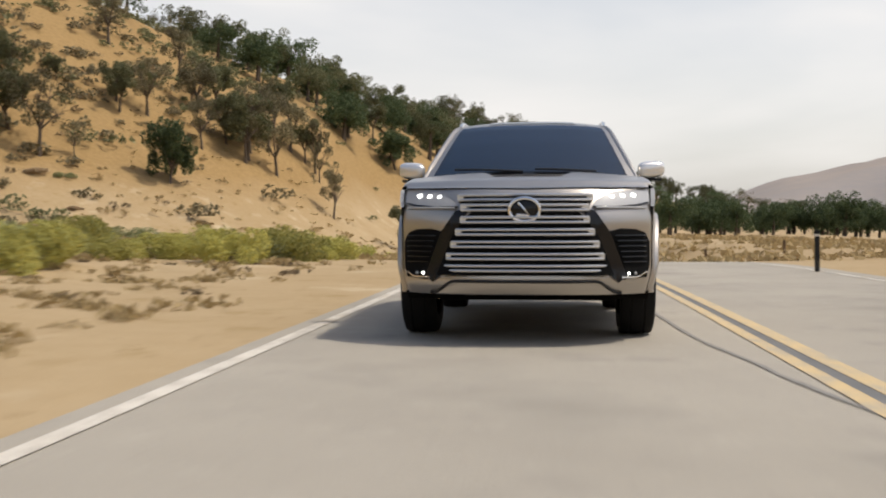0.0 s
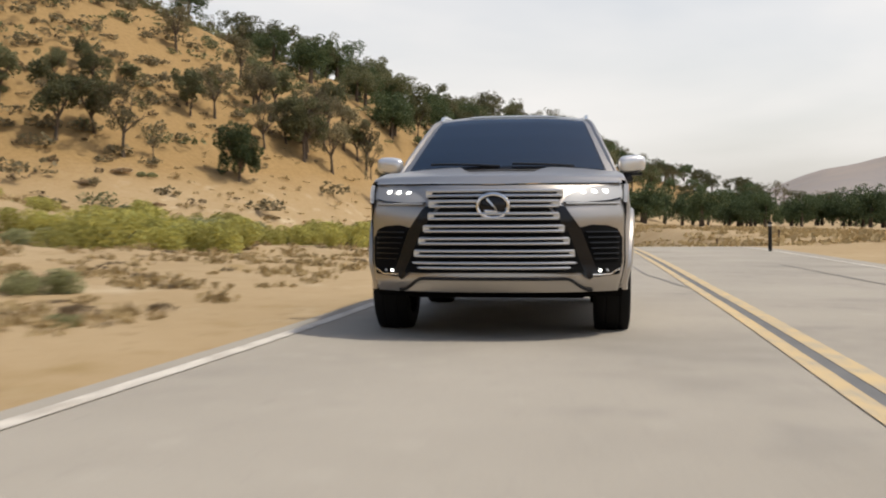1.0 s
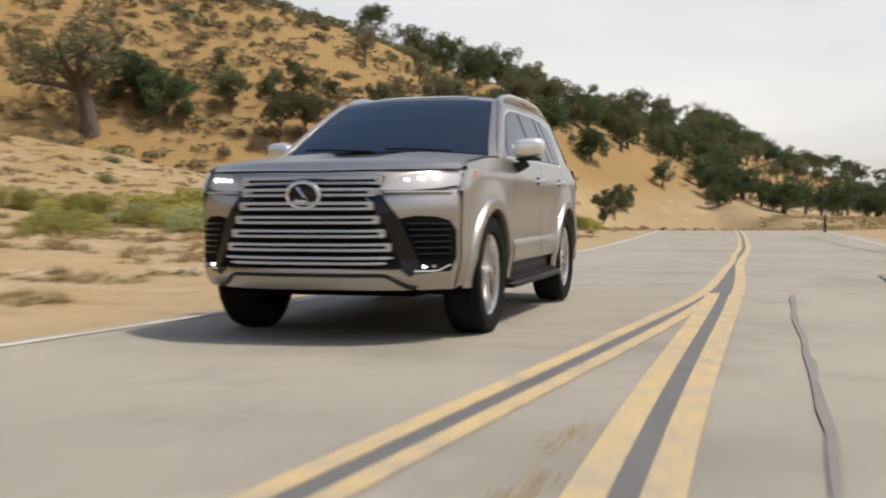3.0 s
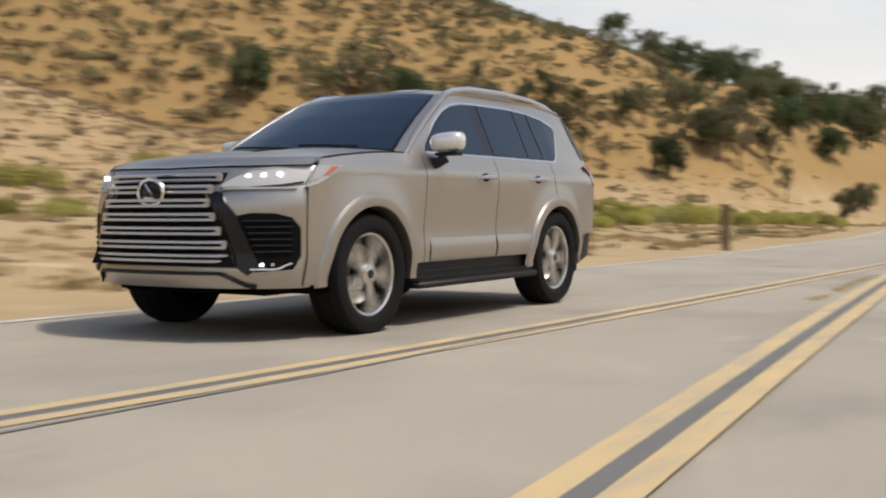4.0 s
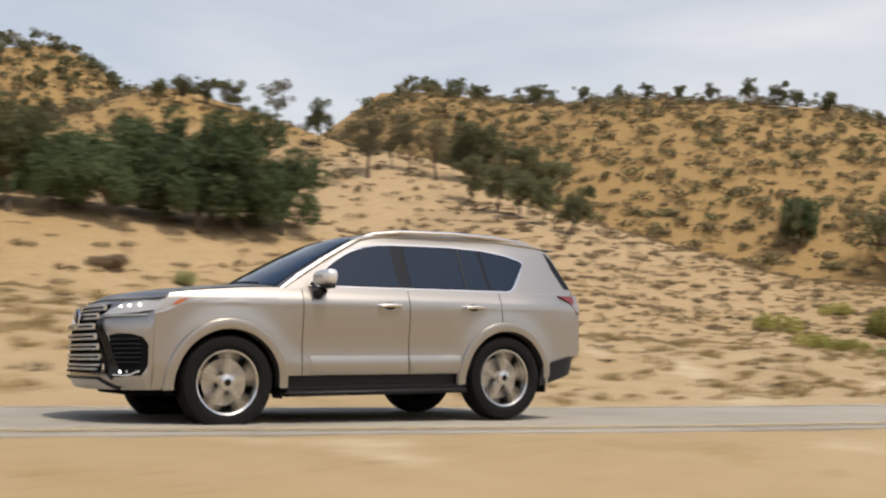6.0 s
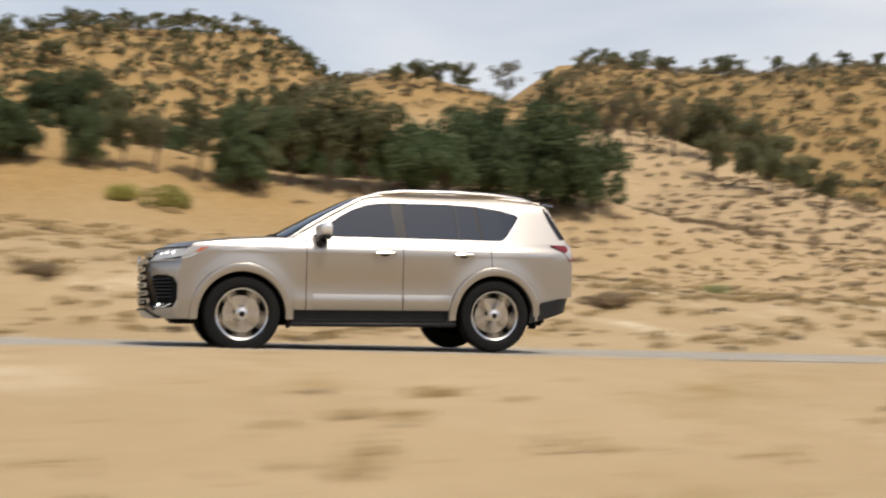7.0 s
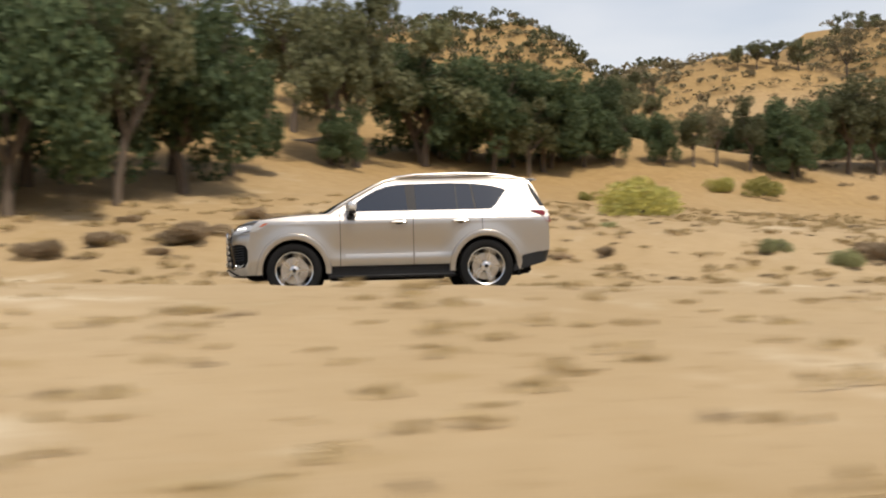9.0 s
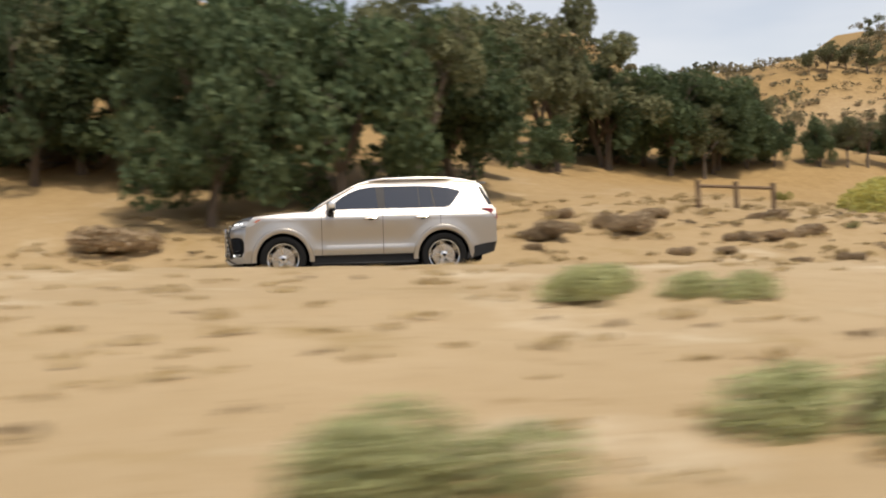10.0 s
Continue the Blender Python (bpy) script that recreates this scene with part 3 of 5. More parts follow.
def build_car():
    car = new("car")
    tagged(car, "bronze-silver large luxury off-road car driving on the asphalt road", "car")
    # flanks, split into panels with open joints over a dark shell
    cuts = [2.065, 0.74, -0.345, -1.38, -2.40]
    names = ["front_wing", "front_door", "rear_door", "rear_wing"]
    for s in (1, -1):
        for k, nm in enumerate(names):
            a, b = cuts[k] - 0.004, cuts[k + 1] + 0.004
            xs = lin(a, b, 34)
            vs = lin(0, 0.86, 22) + [0.89, 0.92, 0.95, 0.975, 1.0]
            bm = grid(lambda x, v: tuple(c * k for c, k in zip(wing_point(x, v), (1, s, 1))), xs, vs, flip=s < 0)
            top = [bm.verts[:][i * len(vs) + len(vs) - 1] for i in range(len(xs))]
            low = [bm.verts[:][i * len(vs)] for i in range(len(xs))]
            # turned-in lips at the belt and at the foot
            tin = [bm.verts.new((v.co.x, v.co.y - s * 0.05, v.co.z + 0.006)) for v in top]
            lin_ = [bm.verts.new((v.co.x, v.co.y - s * 0.05, v.co.z)) for v in low]
            for i in range(len(xs) - 1):
                bm.faces.new((top[i], top[i + 1], tin[i + 1], tin[i])[::s])
                bm.faces.new((low[i + 1], low[i], lin_[i], lin_[i + 1])[::s])
            panel = part(nm, bm, M["paint"], car)
            if "door" in nm:
                hx = {"front_door": -0.13, "rear_door": -1.05}[nm]
                y0 = flank(hx, 1.09)
                hb = bmesh.new()
                tube(hb, [(hx + 0.13, s * (y0 - 0.01), 1.085), (hx + 0.10, s * (y0 + 0.035), 1.09), (hx, s * (y0 + 0.042), 1.095), (hx - 0.10, s * (y0 + 0.035), 1.093), (hx - 0.13, s * (y0 - 0.01), 1.088)], [0.012, 0.017, 0.019, 0.017, 0.012], 8)
                part("handle", hb, M["chrome"], panel, "chrome door handle")
                cb = bmesh.new()
                lathe(cb, [(0.0, y0 * s + s * 0.002), (0.035, y0 * s + s * 0.004), (0.042, y0 * s)], 16)
                for v in cb.verts:
                    v.co.x, v.co.z = v.co.x * 1.5 + hx, v.co.z * 0.8 + 1.09
                part("handle_cup", cb, M["under"], panel)
                mb, profile = bmesh.new(), []
                xa, xb = (0.66, -0.33) if nm == "front_door" else (-0.36, -0.90)
                for z, o in ((0.465, 0.001), (0.475, 0.006), (0.545, 0.0075), (0.59, 0.0055), (0.628, 0.001), (0.640, -0.002)):
                    profile.append((z, o))
                grid(lambda x, k: (x, s * (flank(x, profile[k][0]) + profile[k][1]), profile[k][0]), lin(xa, xb, 8), range(6), mb, flip=s < 0)
                part("moulding", mb, M["paint"], panel)
        # dark shell behind the joints
        bm = grid(lambda x, v: tuple(c * k for c, k in zip(wing_point(x, v, 0.012, -0.01), (1, s, 1))), lin(2.05, -2.38, 90), lin(0.02, 0.99, 8), flip=s < 0)
        part("inner_shell", bm, M["under"], car)
        # flares over the wheels
        for a in (AXLE, -AXLE):
            bm = bmesh.new()
            angs = lin(radians(-4), radians(184), 40)

            def flare(an, v):
                r = (ARCH_R - 0.012, ARCH_R - 0.008, ARCH_R + 0.034, ARCH_R + 0.068, ARCH_R + 0.082)[v]
                o = (-0.10, 0.020, 0.027, 0.021, -0.004)[v]
                x = a + r * math.cos(an)
                z = HUB_Z - 0.02 + r * math.sin(an) * 1.02
                zc = min(max(z, 0.40), 1.2)
                return (x, s * (flank(min(max(x, -2.3), 2.1), zc) + o), z)
            grid(flare, angs, range(5), bm, flip=s < 0)
            part("wheel_arch", bm, M["paint"], car)
            lb = bmesh.new()
            lathe(lb, [(ARCH_R - 0.004, s * 0.90), (ARCH_R - 0.004, s * 0.45), (0.2, s * 0.42)], 40)
            for v in list(lb.verts):
                v.co.x += a
                v.co.z = max(v.co.z * 1.02 + HUB_Z - 0.02, 0.30)
            part("wheel_well", lb, M["under"], car)
            fb = bmesh.new()
            rbox(fb, (a - ARCH_R - 0.03, s * 0.81, 0.36), (0.02, 0.22, 0.20), 0.008)
            part("mud_flap", fb, M["black"], car)
        # rocker and running board
        bm = bmesh.new()
        rbox(bm, (-0.02, s * 0.84, 0.40), (1.92, 0.11, 0.14), 0.02)
        for z in (0.39, 0.42, 0.45):
            rbox(bm, (-0.02, s * 0.898, z), (1.86, 0.014, 0.012), 0.004)
        part("rocker", bm, M["black"], car)
        bm = bmesh.new()
        rbox(bm, (-0.02, s * 0.93, 0.305), (1.88, 0.17, 0.055), 0.022, 3)
        rbox(bm, (-0.02, s * 0.935, 0.352), (1.80, 0.018, 0.012), 0.004)
        rbox(bm, (-0.02, s * 0.965, 0.345), (1.80, 0.010, 0.012), 0.004)
        part("running_board", bm, M["black"], car, "black running board with ribbed tread")
        # cabin side: one painted sheet with a pillar line
        bm = bmesh.new()

        def cab_top(x):
            for (x0, z0), (x1, z1) in zip(PROFILE, PROFILE[1:]):
                if x1 <= x <= x0:
                    return z0 + (z1 - z0) * (x - x0) / (x1 - x0) - 0.044
            return 1.26
        xs = lin(0.93, -2.36, 60)

        def cab(x, v):
            zt = max(1.25, cab_top(min(1.09, x + 0.145 * max(0.0, min(1.0, (x + 0.1) / 0.5)))) - 0.0)
            z = 1.238 + (zt - 1.238) * v
            return (x, s * side_y(x, z), z)
        grid(cab, xs, lin(0, 1, 9), bm, flip=s < 0)
        part("cabin_side", bm, M["paint"], car)

        def pane(name, pts, mat, off, label="", rim=0.0):
            """A plate on the cabin's side with the outline pts (x, z)."""
            b = bmesh.new()
            vs = [b.verts.new((x, s * (side_y(x, z) + off), z)) for x, z in pts]
            vi = [b.verts.new((x, s * (side_y(x, z) - 0.004), z)) for x, z in pts]
            f = b.faces.new(vs[::s])
            for i in range(len(vs)):
                j = (i + 1) % len(vs)
                b.faces.new((vs[j], vs[i], vi[i], vi[j])[::s])
            bmesh.ops.triangulate(b, faces=[f])
            return part(name, b, mat, car, label, smooth=False)
        W0, W1 = 1.268, 1.672
        outline = [(0.66, W0), (0.60, 1.325), (0.50, 1.40), (0.36, 1.50), (0.20, 1.59), (0.04, 1.645), (-0.12, W1), (-0.35, 1.682), (-0.9, 1.688), (-1.28, 1.672), (-1.55, 1.635), (-1.74, 1.585), (-1.77, 1.555), (-1.70, 1.46), (-1.60, 1.33), (-1.55, 1.285), (-1.50, W0)]
        cxm, czm = -0.5, 1.46
        pane("window_trim", [(x + 0.018 * (1 if x > cxm else -1), z + (0.016 if z > czm else -0.016)) for x, z in outline], M["chrome"], 0.003, "satin chrome trim round the side windows")
        pane("window_seal", outline, M["gloss"], 0.005)
        pane("front_window", [(0.645, W0 + 0.008), (0.585, 1.325), (0.49, 1.395), (0.35, 1.493), (0.195, 1.58), (0.04, 1.635), (-0.12, W1 - 0.01), (-0.235, 1.668), (-0.27, W0 + 0.008)], M["glass"], 0.008, "dark tinted window glass")
        pane("rear_window", [(-0.40, W0 + 0.008), (-0.385, 1.673), (-0.9, 1.678), (-1.22, 1.664), (-1.27, W0 + 0.008)], M["glass"], 0.008, "dark tinted window glass")
        pane("quarter_window", [(-1.305, W0 + 0.008), (-1.255, 1.662), (-1.54, 1.624), (-1.72, 1.578), (-1.75, 1.552), (-1.685, 1.46), (-1.585, 1.33), (-1.54, 1.29), (-1.50, W0 + 0.008)], M["glass"], 0.008, "dark tinted window glass")
        pane("pillar_strip", [(-1.005, W0 + 0.01), (-0.99, 1.675), (-1.01, 1.675), (-1.025, W0 + 0.01)], M["black"], 0.011)
        pane("rear_corner_glass", [(-2.10, 1.69), (-2.17, 1.63), (-2.34, 1.31), (-2.27, 1.31), (-2.16, 1.52)], M["gloss"], 0.008)
        bm = bmesh.new()
        tube(bm, [roof_point(q, s) + Vector((0, 0, -0.012)) for q in lin(0.1, 9.8, 50)], [0.02] * 4 + [0.027] * 42 + [0.02] * 4, 8)
        part("roof_edge", bm, M["paint"], car)
        # roof rail
        bm = bmesh.new()
        tube(bm, [(0.02, s * 0.65, 1.752), (-0.12, s * 0.655, 1.79), (-0.4, s * 0.66, 1.822), (-1.0, s * 0.655, 1.834), (-1.5, s * 0.645, 1.82), (-1.85, s * 0.63, 1.786), (-1.98, s * 0.625, 1.758)], [0.012, 0.02, 0.021, 0.021, 0.021, 0.02, 0.012], 8)
        part("roof_rail", bm, M["chrome"], car, "silver roof rail")
        # door mirror
        bm = bmesh.new()
        tube(bm, [(0.60, s * 0.90, 1.17), (0.59, s * 0.97, 1.185), (0.57, s * 1.02, 1.22)], [0.05, 0.038, 0.04], 10)
        arm = part("mirror_arm", bm, M["black"], car)
        bm = bmesh.new()
        bmesh.ops.create_uvsphere(bm, u_segments=24, v_segments=16, radius=1.0)
        for v in bm.verts:
            q = [math.copysign(abs(c) ** 0.62, c) for c in v.co]
            taper = 1 - 0.22 * (q[0] + 1) / 2
            v.co = Vector((0.57 + 0.07 * q[0] - 0.03 * q[1] * s, s * 1.035 + 0.118 * q[1], 1.33 + 0.082 * q[2] * taper + 0.008 * q[1] * s))
        mir = part("mirror", bm, M["cap"], car, "silver door mirror with black foot")
        bm = bmesh.new()
        rbox(bm, (0.55, s * 1.03, 1.243), (0.11, 0.20, 0.022), 0.01)
        part("mirror_base", bm, M["black"], mir)
        # tail lamp
        bm = bmesh.new()
        tl = [(-2.13, 1.235), (-2.30, 1.235), (-2.40, 1.20), (-2.43, 1.05), (-2.37, 1.05), (-2.28, 1.165)]
        vs = [bm.verts.new((x, s * (flank(max(x, -2.4), min(z, 1.2)) + 0.012 - (0.035 if x < -2.37 else 0)), z)) for x, z in tl]
        vi = [bm.verts.new((v.co.x, v.co.y - s * 0.05, v.co.z)) for v in vs]
        bm.faces.new(vs[::s])
        for i in range(len(vs)):
            j = (i + 1) % len(vs)
            bm.faces.new((vs[j], vs[i], vi[i], vi[j])[::s])
        part("tail_lamp", bm, M["red"], car, "dark red tail lamp")
        # headlamp
        hl = [(0.475, 0.985), (0.53, 1.055), (0.62, 1.098), (0.78, 1.116), (0.885, 1.122), (0.90, 1.06), (0.895, 1.005), (0.80, 0.985), (0.64, 0.968), (0.50, 0.960)]

        def front_plate(name, pts, mat, off, parent=car, label="", depth=0.03):
            b = bmesh.new()
            f = b.faces.new([b.verts.new((0, s * y, z)) for y, z in pts][::-s])
            bmesh.ops.triangulate(b, faces=[f])
            bmesh.ops.subdivide_edges(b, edges=b.edges[:], cuts=4, use_grid_fill=True)
            rim = [e for e in b.edges if e.is_boundary]
            for v in b.verts:
                v.co.x = nose(v.co.y, v.co.z) + off
            ext = bmesh.ops.extrude_edge_only(b, edges=rim)
            for v in ext["geom"]:
                if isinstance(v, bmesh.types.BMVert):
                    v.co.x -= depth
            bmesh.ops.recalc_face_normals(b, faces=b.faces[:])
            return part(name, b, mat, parent, label)
        lampb = front_plate("headlamp", hl, M["lens"], 0.012, label="slim headlamp with white LED row, lit")
        # clear lens pieces and LEDs over the dark housing
        front_plate("dark_band", [(0.478, 0.984), (0.64, 0.984), (0.80, 1.0), (0.888, 1.02), (0.888, 1.006), (0.80, 0.986), (0.64, 0.969), (0.502, 0.961)], M["gloss"], 0.016, lampb)
        front_plate("brow", [(0.50, 1.022), (0.53, 1.057), (0.62, 1.100), (0.88, 1.123), (0.88, 1.112), (0.62, 1.088), (0.545, 1.050)], M["paint"], 0.016, lampb)
        for k in range(3):
            y = 0.61 + 0.08 * k
            b = bmesh.new()
            rbox(b, (nose(y, 1.055) + 0.010, s * y, 1.05 + 0.006 * k), (0.02, 0.046, 0.028), 0.009)
            part("led", b, M["led"], lampb, "lit white LED")
        b = bmesh.new()
        tube(b, [(nose(y, 0.985) + 0.022, s * y, 0.972 + 0.012 * (y - 0.5)) for y in lin(0.50, 0.87, 8)], 0.008, 6)
        part("light_bar", b, M["lens"], lampb)
        def wing_plate(name, pts, mat, off, label=""):
            b = bmesh.new()
            pts = [(min(x, nose(0.90, z) + 0.022), z) for x, z in pts]
            vs = [b.verts.new((x, s * (flank(x, z) + off), z)) for x, z in pts]
            vi = [b.verts.new((x, s * (flank(x, z) - 0.02), z)) for x, z in pts]
            f = b.faces.new(vs[::s])
            for i in range(len(vs)):
                j = (i + 1) % len(vs)
                b.faces.new((vs[j], vs[i], vi[i], vi[j])[::s])
            bmesh.ops.triangulate(b, faces=[f])
            return part(name, b, mat, lampb, label, smooth=False)
        wing_plate("side_housing", [(2.07, 1.118), (1.74, 1.128), (1.86, 1.06), (1.97, 1.005), (2.07, 0.985)], M["lens"], 0.006)
        wing_plate("side_lens", [(2.07, 1.108), (1.90, 1.114), (1.99, 1.035), (2.07, 1.02)], M["lens"], 0.010)
        wing_plate("side_marker", [(1.86, 1.114), (1.78, 1.119), (1.88, 1.064), (1.93, 1.062)], M["amber"], 0.010, "amber side marker")
        # lower intake with slats and fog lamp
        intake = [(0.565, 0.80), (0.68, 0.825), (0.79, 0.82), (0.86, 0.795), (0.895, 0.73), (0.895, 0.56), (0.87, 0.475), (0.70, 0.46), (0.64, 0.53)]
        front_plate("frame", [(0.40, 0.96), (0.49, 0.955), (0.60, 0.80), (0.72, 0.49), (0.66, 0.44), (0.595, 0.50), (0.57, 0.62), (0.455, 0.86)], M["gloss"], 0.014, label="gloss black grille surround")
        take = front_plate("air_intake", intake, M["under"], 0.008, label="black lower air intake with slats")
        for k in range(6):
            z = 0.775 - 0.038 * k
            b = bmesh.new()
            tube(b, [(nose(y, z) + 0.016, s * y, z) for y in lin(0.635 + 0.012 * k, 0.865, 6)], 0.008, 6)
            part("slat", b, M["gloss"], take)
        b = bmesh.new()
        tube(b, [(nose(y, 0.475) + 0.014, s * y, 0.478 + 0.035 * float(smoothstep((y - 0.80) / 0.07))) for y in lin(0.68, 0.87, 8)], 0.008, 6)
        part("trim", b, M["chrome"], take, "chrome intake trim")
        for dy in (0.735, 0.785):
            b = bmesh.new()
            bmesh.ops.create_uvsphere(b, u_segments=10, v_segments=6, radius=0.011)
            for v in b.verts:
                v.co += Vector((nose(dy, 0.50) + 0.018, s * dy, 0.505))
            part("fog_lamp", b, M["led"] if dy < 0.75 else M["lens"], take, "small lit fog lamp")

    # front
    def fascia(u, v):
        y = 0.955 * math.copysign(abs(u) ** 0.85, u) if u else 0.0
        zt = 1.10 + 0.02 * abs(u)
        z = 0.355 + (zt - 0.355) * v
        yy = min(abs(y), flank(2.1, z) - 0.002)
        return (nose(y, z), math.copysign(yy, y), z)
    part("front_bumper", grid(fascia, lin(-1, 1, 61), lin(0, 1, 26)), M["paint"], car)
    b = bmesh.new()
    grid(lambda u, v: (nose(u * 0.6, 0.37 + 0.07 * v) + 0.012, u * (0.62 - 0.08 * v), 0.362 + 0.078 * v), lin(-1, 1, 25), lin(0, 1, 4), b)
    part("skid_plate", b, M["paint"], car)
    # raised black tube that draws the dark groove over the skid plate
    b = bmesh.new()
    arch = [(y, 0.452 - 0.085 * float(smoothstep((abs(y) - 0.50) / 0.16))) for y in lin(-0.68, 0.68, 57)]
    tube(b, [(nose(y, z) + 0.014, y, z) for y, z in arch], 0.011, 8)
    part("lower_trim", b, M["black"], car)
    b = bmesh.new()
    rbox(b, (1.95, 0, 0.36), (0.40, 1.40, 0.10), 0.03)
    rbox(b, (0.0, 0, 0.38), (4.3, 1.30, 0.16), 0.03)
    rbox(b, (0.2, 0.0, 0.55), (3.4, 1.66, 0.3), 0.03)
    part("underbody", b, M["under"], car)
    # grille: dark bed and long loops
    def gw(z):
        return 0.455 if z > 1.03 else (0.42 + (0.035) * max(0, (z - 0.95) / 0.08) if z > 0.95 else 0.42 + (0.95 - z) * 0.40)
    b = bmesh.new()
    grid(lambda u, v: (nose(u * 0.5, 0.495 + 0.58 * v) + 0.010, u * (gw(0.495 + 0.58 * v) + 0.025), 0.495 + 0.58 * v), lin(-1, 1, 25), lin(0, 1, 20), b)
    grille = part("grille", b, M["under"], car, "wide spindle grille of silver floating bars")
    for k, z in enumerate((1.045, 0.972, 0.886, 0.80, 0.714, 0.628, 0.545)):
        w = gw(z) + (0.015 if k < 2 else 0.0)
        hh = 0.026
        b = bmesh.new()
        us = lin(-1, 1, 33)
        for dz in ((hh - 0.009), -(hh - 0.009)):
            tube(b, [(nose(u * w, z) + 0.036, u * w, z + dz) for u in us], 0.0108, 8)
        for e in (-1, 1):
            rbox(b, (nose(w, z) + 0.034, e * (w - 0.012), z), (0.022, 0.045, hh * 2), 0.006)
        part("grille_bar", b, M["grille"], grille)
    b = bmesh.new()
    tube(b, [(nose(0, 0.95) + 0.055 + 0.0 * a, 0.108 * math.cos(a), 0.955 + 0.082 * math.sin(a)) for a in lin(0, 2 * math.pi, 33)], 0.013, 8, cap=False)
    emblem = part("badge_ring", b, M["chrome"], grille, "oval chrome badge")
    b = bmesh.new()
    lathe(b, [(0.0, 0.01), (0.085, 0.008), (0.098, 0.0)], 24)
    for v in b.verts:
        v.co = Vector((nose(0, 0.95) + 0.042 + v.co.y, v.co.x * 1.05, 0.955 + v.co.z * 0.8))
    part("badge_bed", b, M["gloss"], emblem)
    b = bmesh.new()
    xb = nose(0, 0.95) + 0.058
    tube(b, [(xb, -0.042, 1.005), (xb, 0.0, 0.955), (xb, 0.036, 0.915), (xb, -0.055, 0.92)], 0.010, 6)
    part("badge_stroke", b, M["chrome"], emblem)
    # bonnet
    def hood(u, v):
        a = abs(v)
        xf = nose(v * 0.86, 1.10) - 0.005
        x = 1.02 - 0.14 * a**2 + (xf - (1.02 - 0.14 * a**2)) * u
        w = flank(min(x, 2.1), belt(min(x, 2.1))) - 0.022
        w = min(w, 0.905)
        y = v * w
        z = bonnet_z(min(x, 2.2), y)
        z = z - (z - 1.10 - 0.018 * a) * float(smoothstep((u - 0.88) / 0.12)) * 0.85
        return (x, y, z)
    part("bonnet", grid(hood, lin(0, 1, 40), lin(-1, 1, 49), flip=False), M["paint"], car, "silver bonnet with a sunken middle")
    # roof, windscreen, rear window
    us = lin(-1, 1, 25)
    b = grid(lambda s_, u: roof_point(s_, u), lin(0, 13, 79), us)
    part("roof", b, M["paint"], car)

    def lifted(s0, s1, u0, o):
        def f(s_, u):
            p = roof_point(s_, u)
            d1 = roof_point(min(s_ + 0.02, 13), u) - roof_point(max(s_ - 0.02, 0), u)
            d2 = roof_point(s_, u + 0.01) - roof_point(s_, u - 0.01)
            n = d1.cross(d2).normalized()
            if n.z < 0:
                n = -n
            return p + n * o
        return grid(f, lin(s0, s1, 28), lin(-u0, u0, 25))
    part("windscreen_seal", lifted(0.05, 3.75, 0.915, 0.004), M["gloss"], car)
    part("windscreen", lifted(0.18, 3.62, 0.895, 0.008), M["glass"], car, "dark windscreen reflecting the sky")
    part("tailgate_window", lifted(11.1, 12.9, 0.90, 0.006), M["glass"], car, "dark rear window")
    part("glass_roof", lifted(4.2, 6.0, 0.62, 0.005), M["glass"], car)
    for y0, y1 in ((-0.05, -0.62), (0.55, 0.05)):
        b = bmesh.new()
        tube(b, [(1.06 - 0.14 * abs(y) ** 2, y, 1.296 + 0.02 * math.sin(3 * abs(y - y0))) for y in lin(y0, y1, 8)], 0.010, 6)
        part("wiper", b, M["black"], car)
    b = bmesh.new()
    grid(lambda u, v: (-2.06 - 0.25 * v + 0.05 * abs(u) ** 2, u * 0.66, 1.795 - 0.06 * abs(u) ** 3 - 0.02 * v), lin(-1, 1, 21), lin(0, 1, 5), b, flip=True)
    grid(lambda u, v: (-2.06 - 0.25 * v + 0.05 * abs(u) ** 2, u * 0.66, 1.755 - 0.06 * abs(u) ** 3 + 0.018 * v), lin(-1, 1, 21), lin(0, 1, 5), b)
    part("spoiler", b, M["paint"], car)
    # tailgate and rear bumper
    def tail(u, v):
        z = 0.60 + 0.66 * v
        y = u * (flank(-2.35, min(z, 1.2)) - 0.01)
        return (-2.385 - 0.05 * math.sin(math.pi * v) + 0.06 * abs(u) ** 3, y, z)
    part("tailgate", grid(tail, lin(-1, 1, 25), lin(0, 1, 12), flip=True), M["paint"], car)

    def rear(u, v):
        an = u * math.pi / 2
        y = 0.95 * math.copysign(min(1.0, abs(math.sin(an)) ** 0.45), u) if u else 0
        x = -1.88 - 0.58 * max(0.0, math.cos(an)) ** 0.5
        k = min(1.0, (-1.88 - x) / 0.58)
        z = 0.32 + 0.16 * k + (0.22 - 0.04 * k) * v
        x += 0.05 * (1 - v)
        return (x, y, z - 0.0)
    part("rear_bumper", grid(rear, lin(-1, 1, 41), [0, 0.2, 0.5, 0.8, 0.95, 1.0], flip=True), M["black"], car, "black lower rear bumper")
    return car


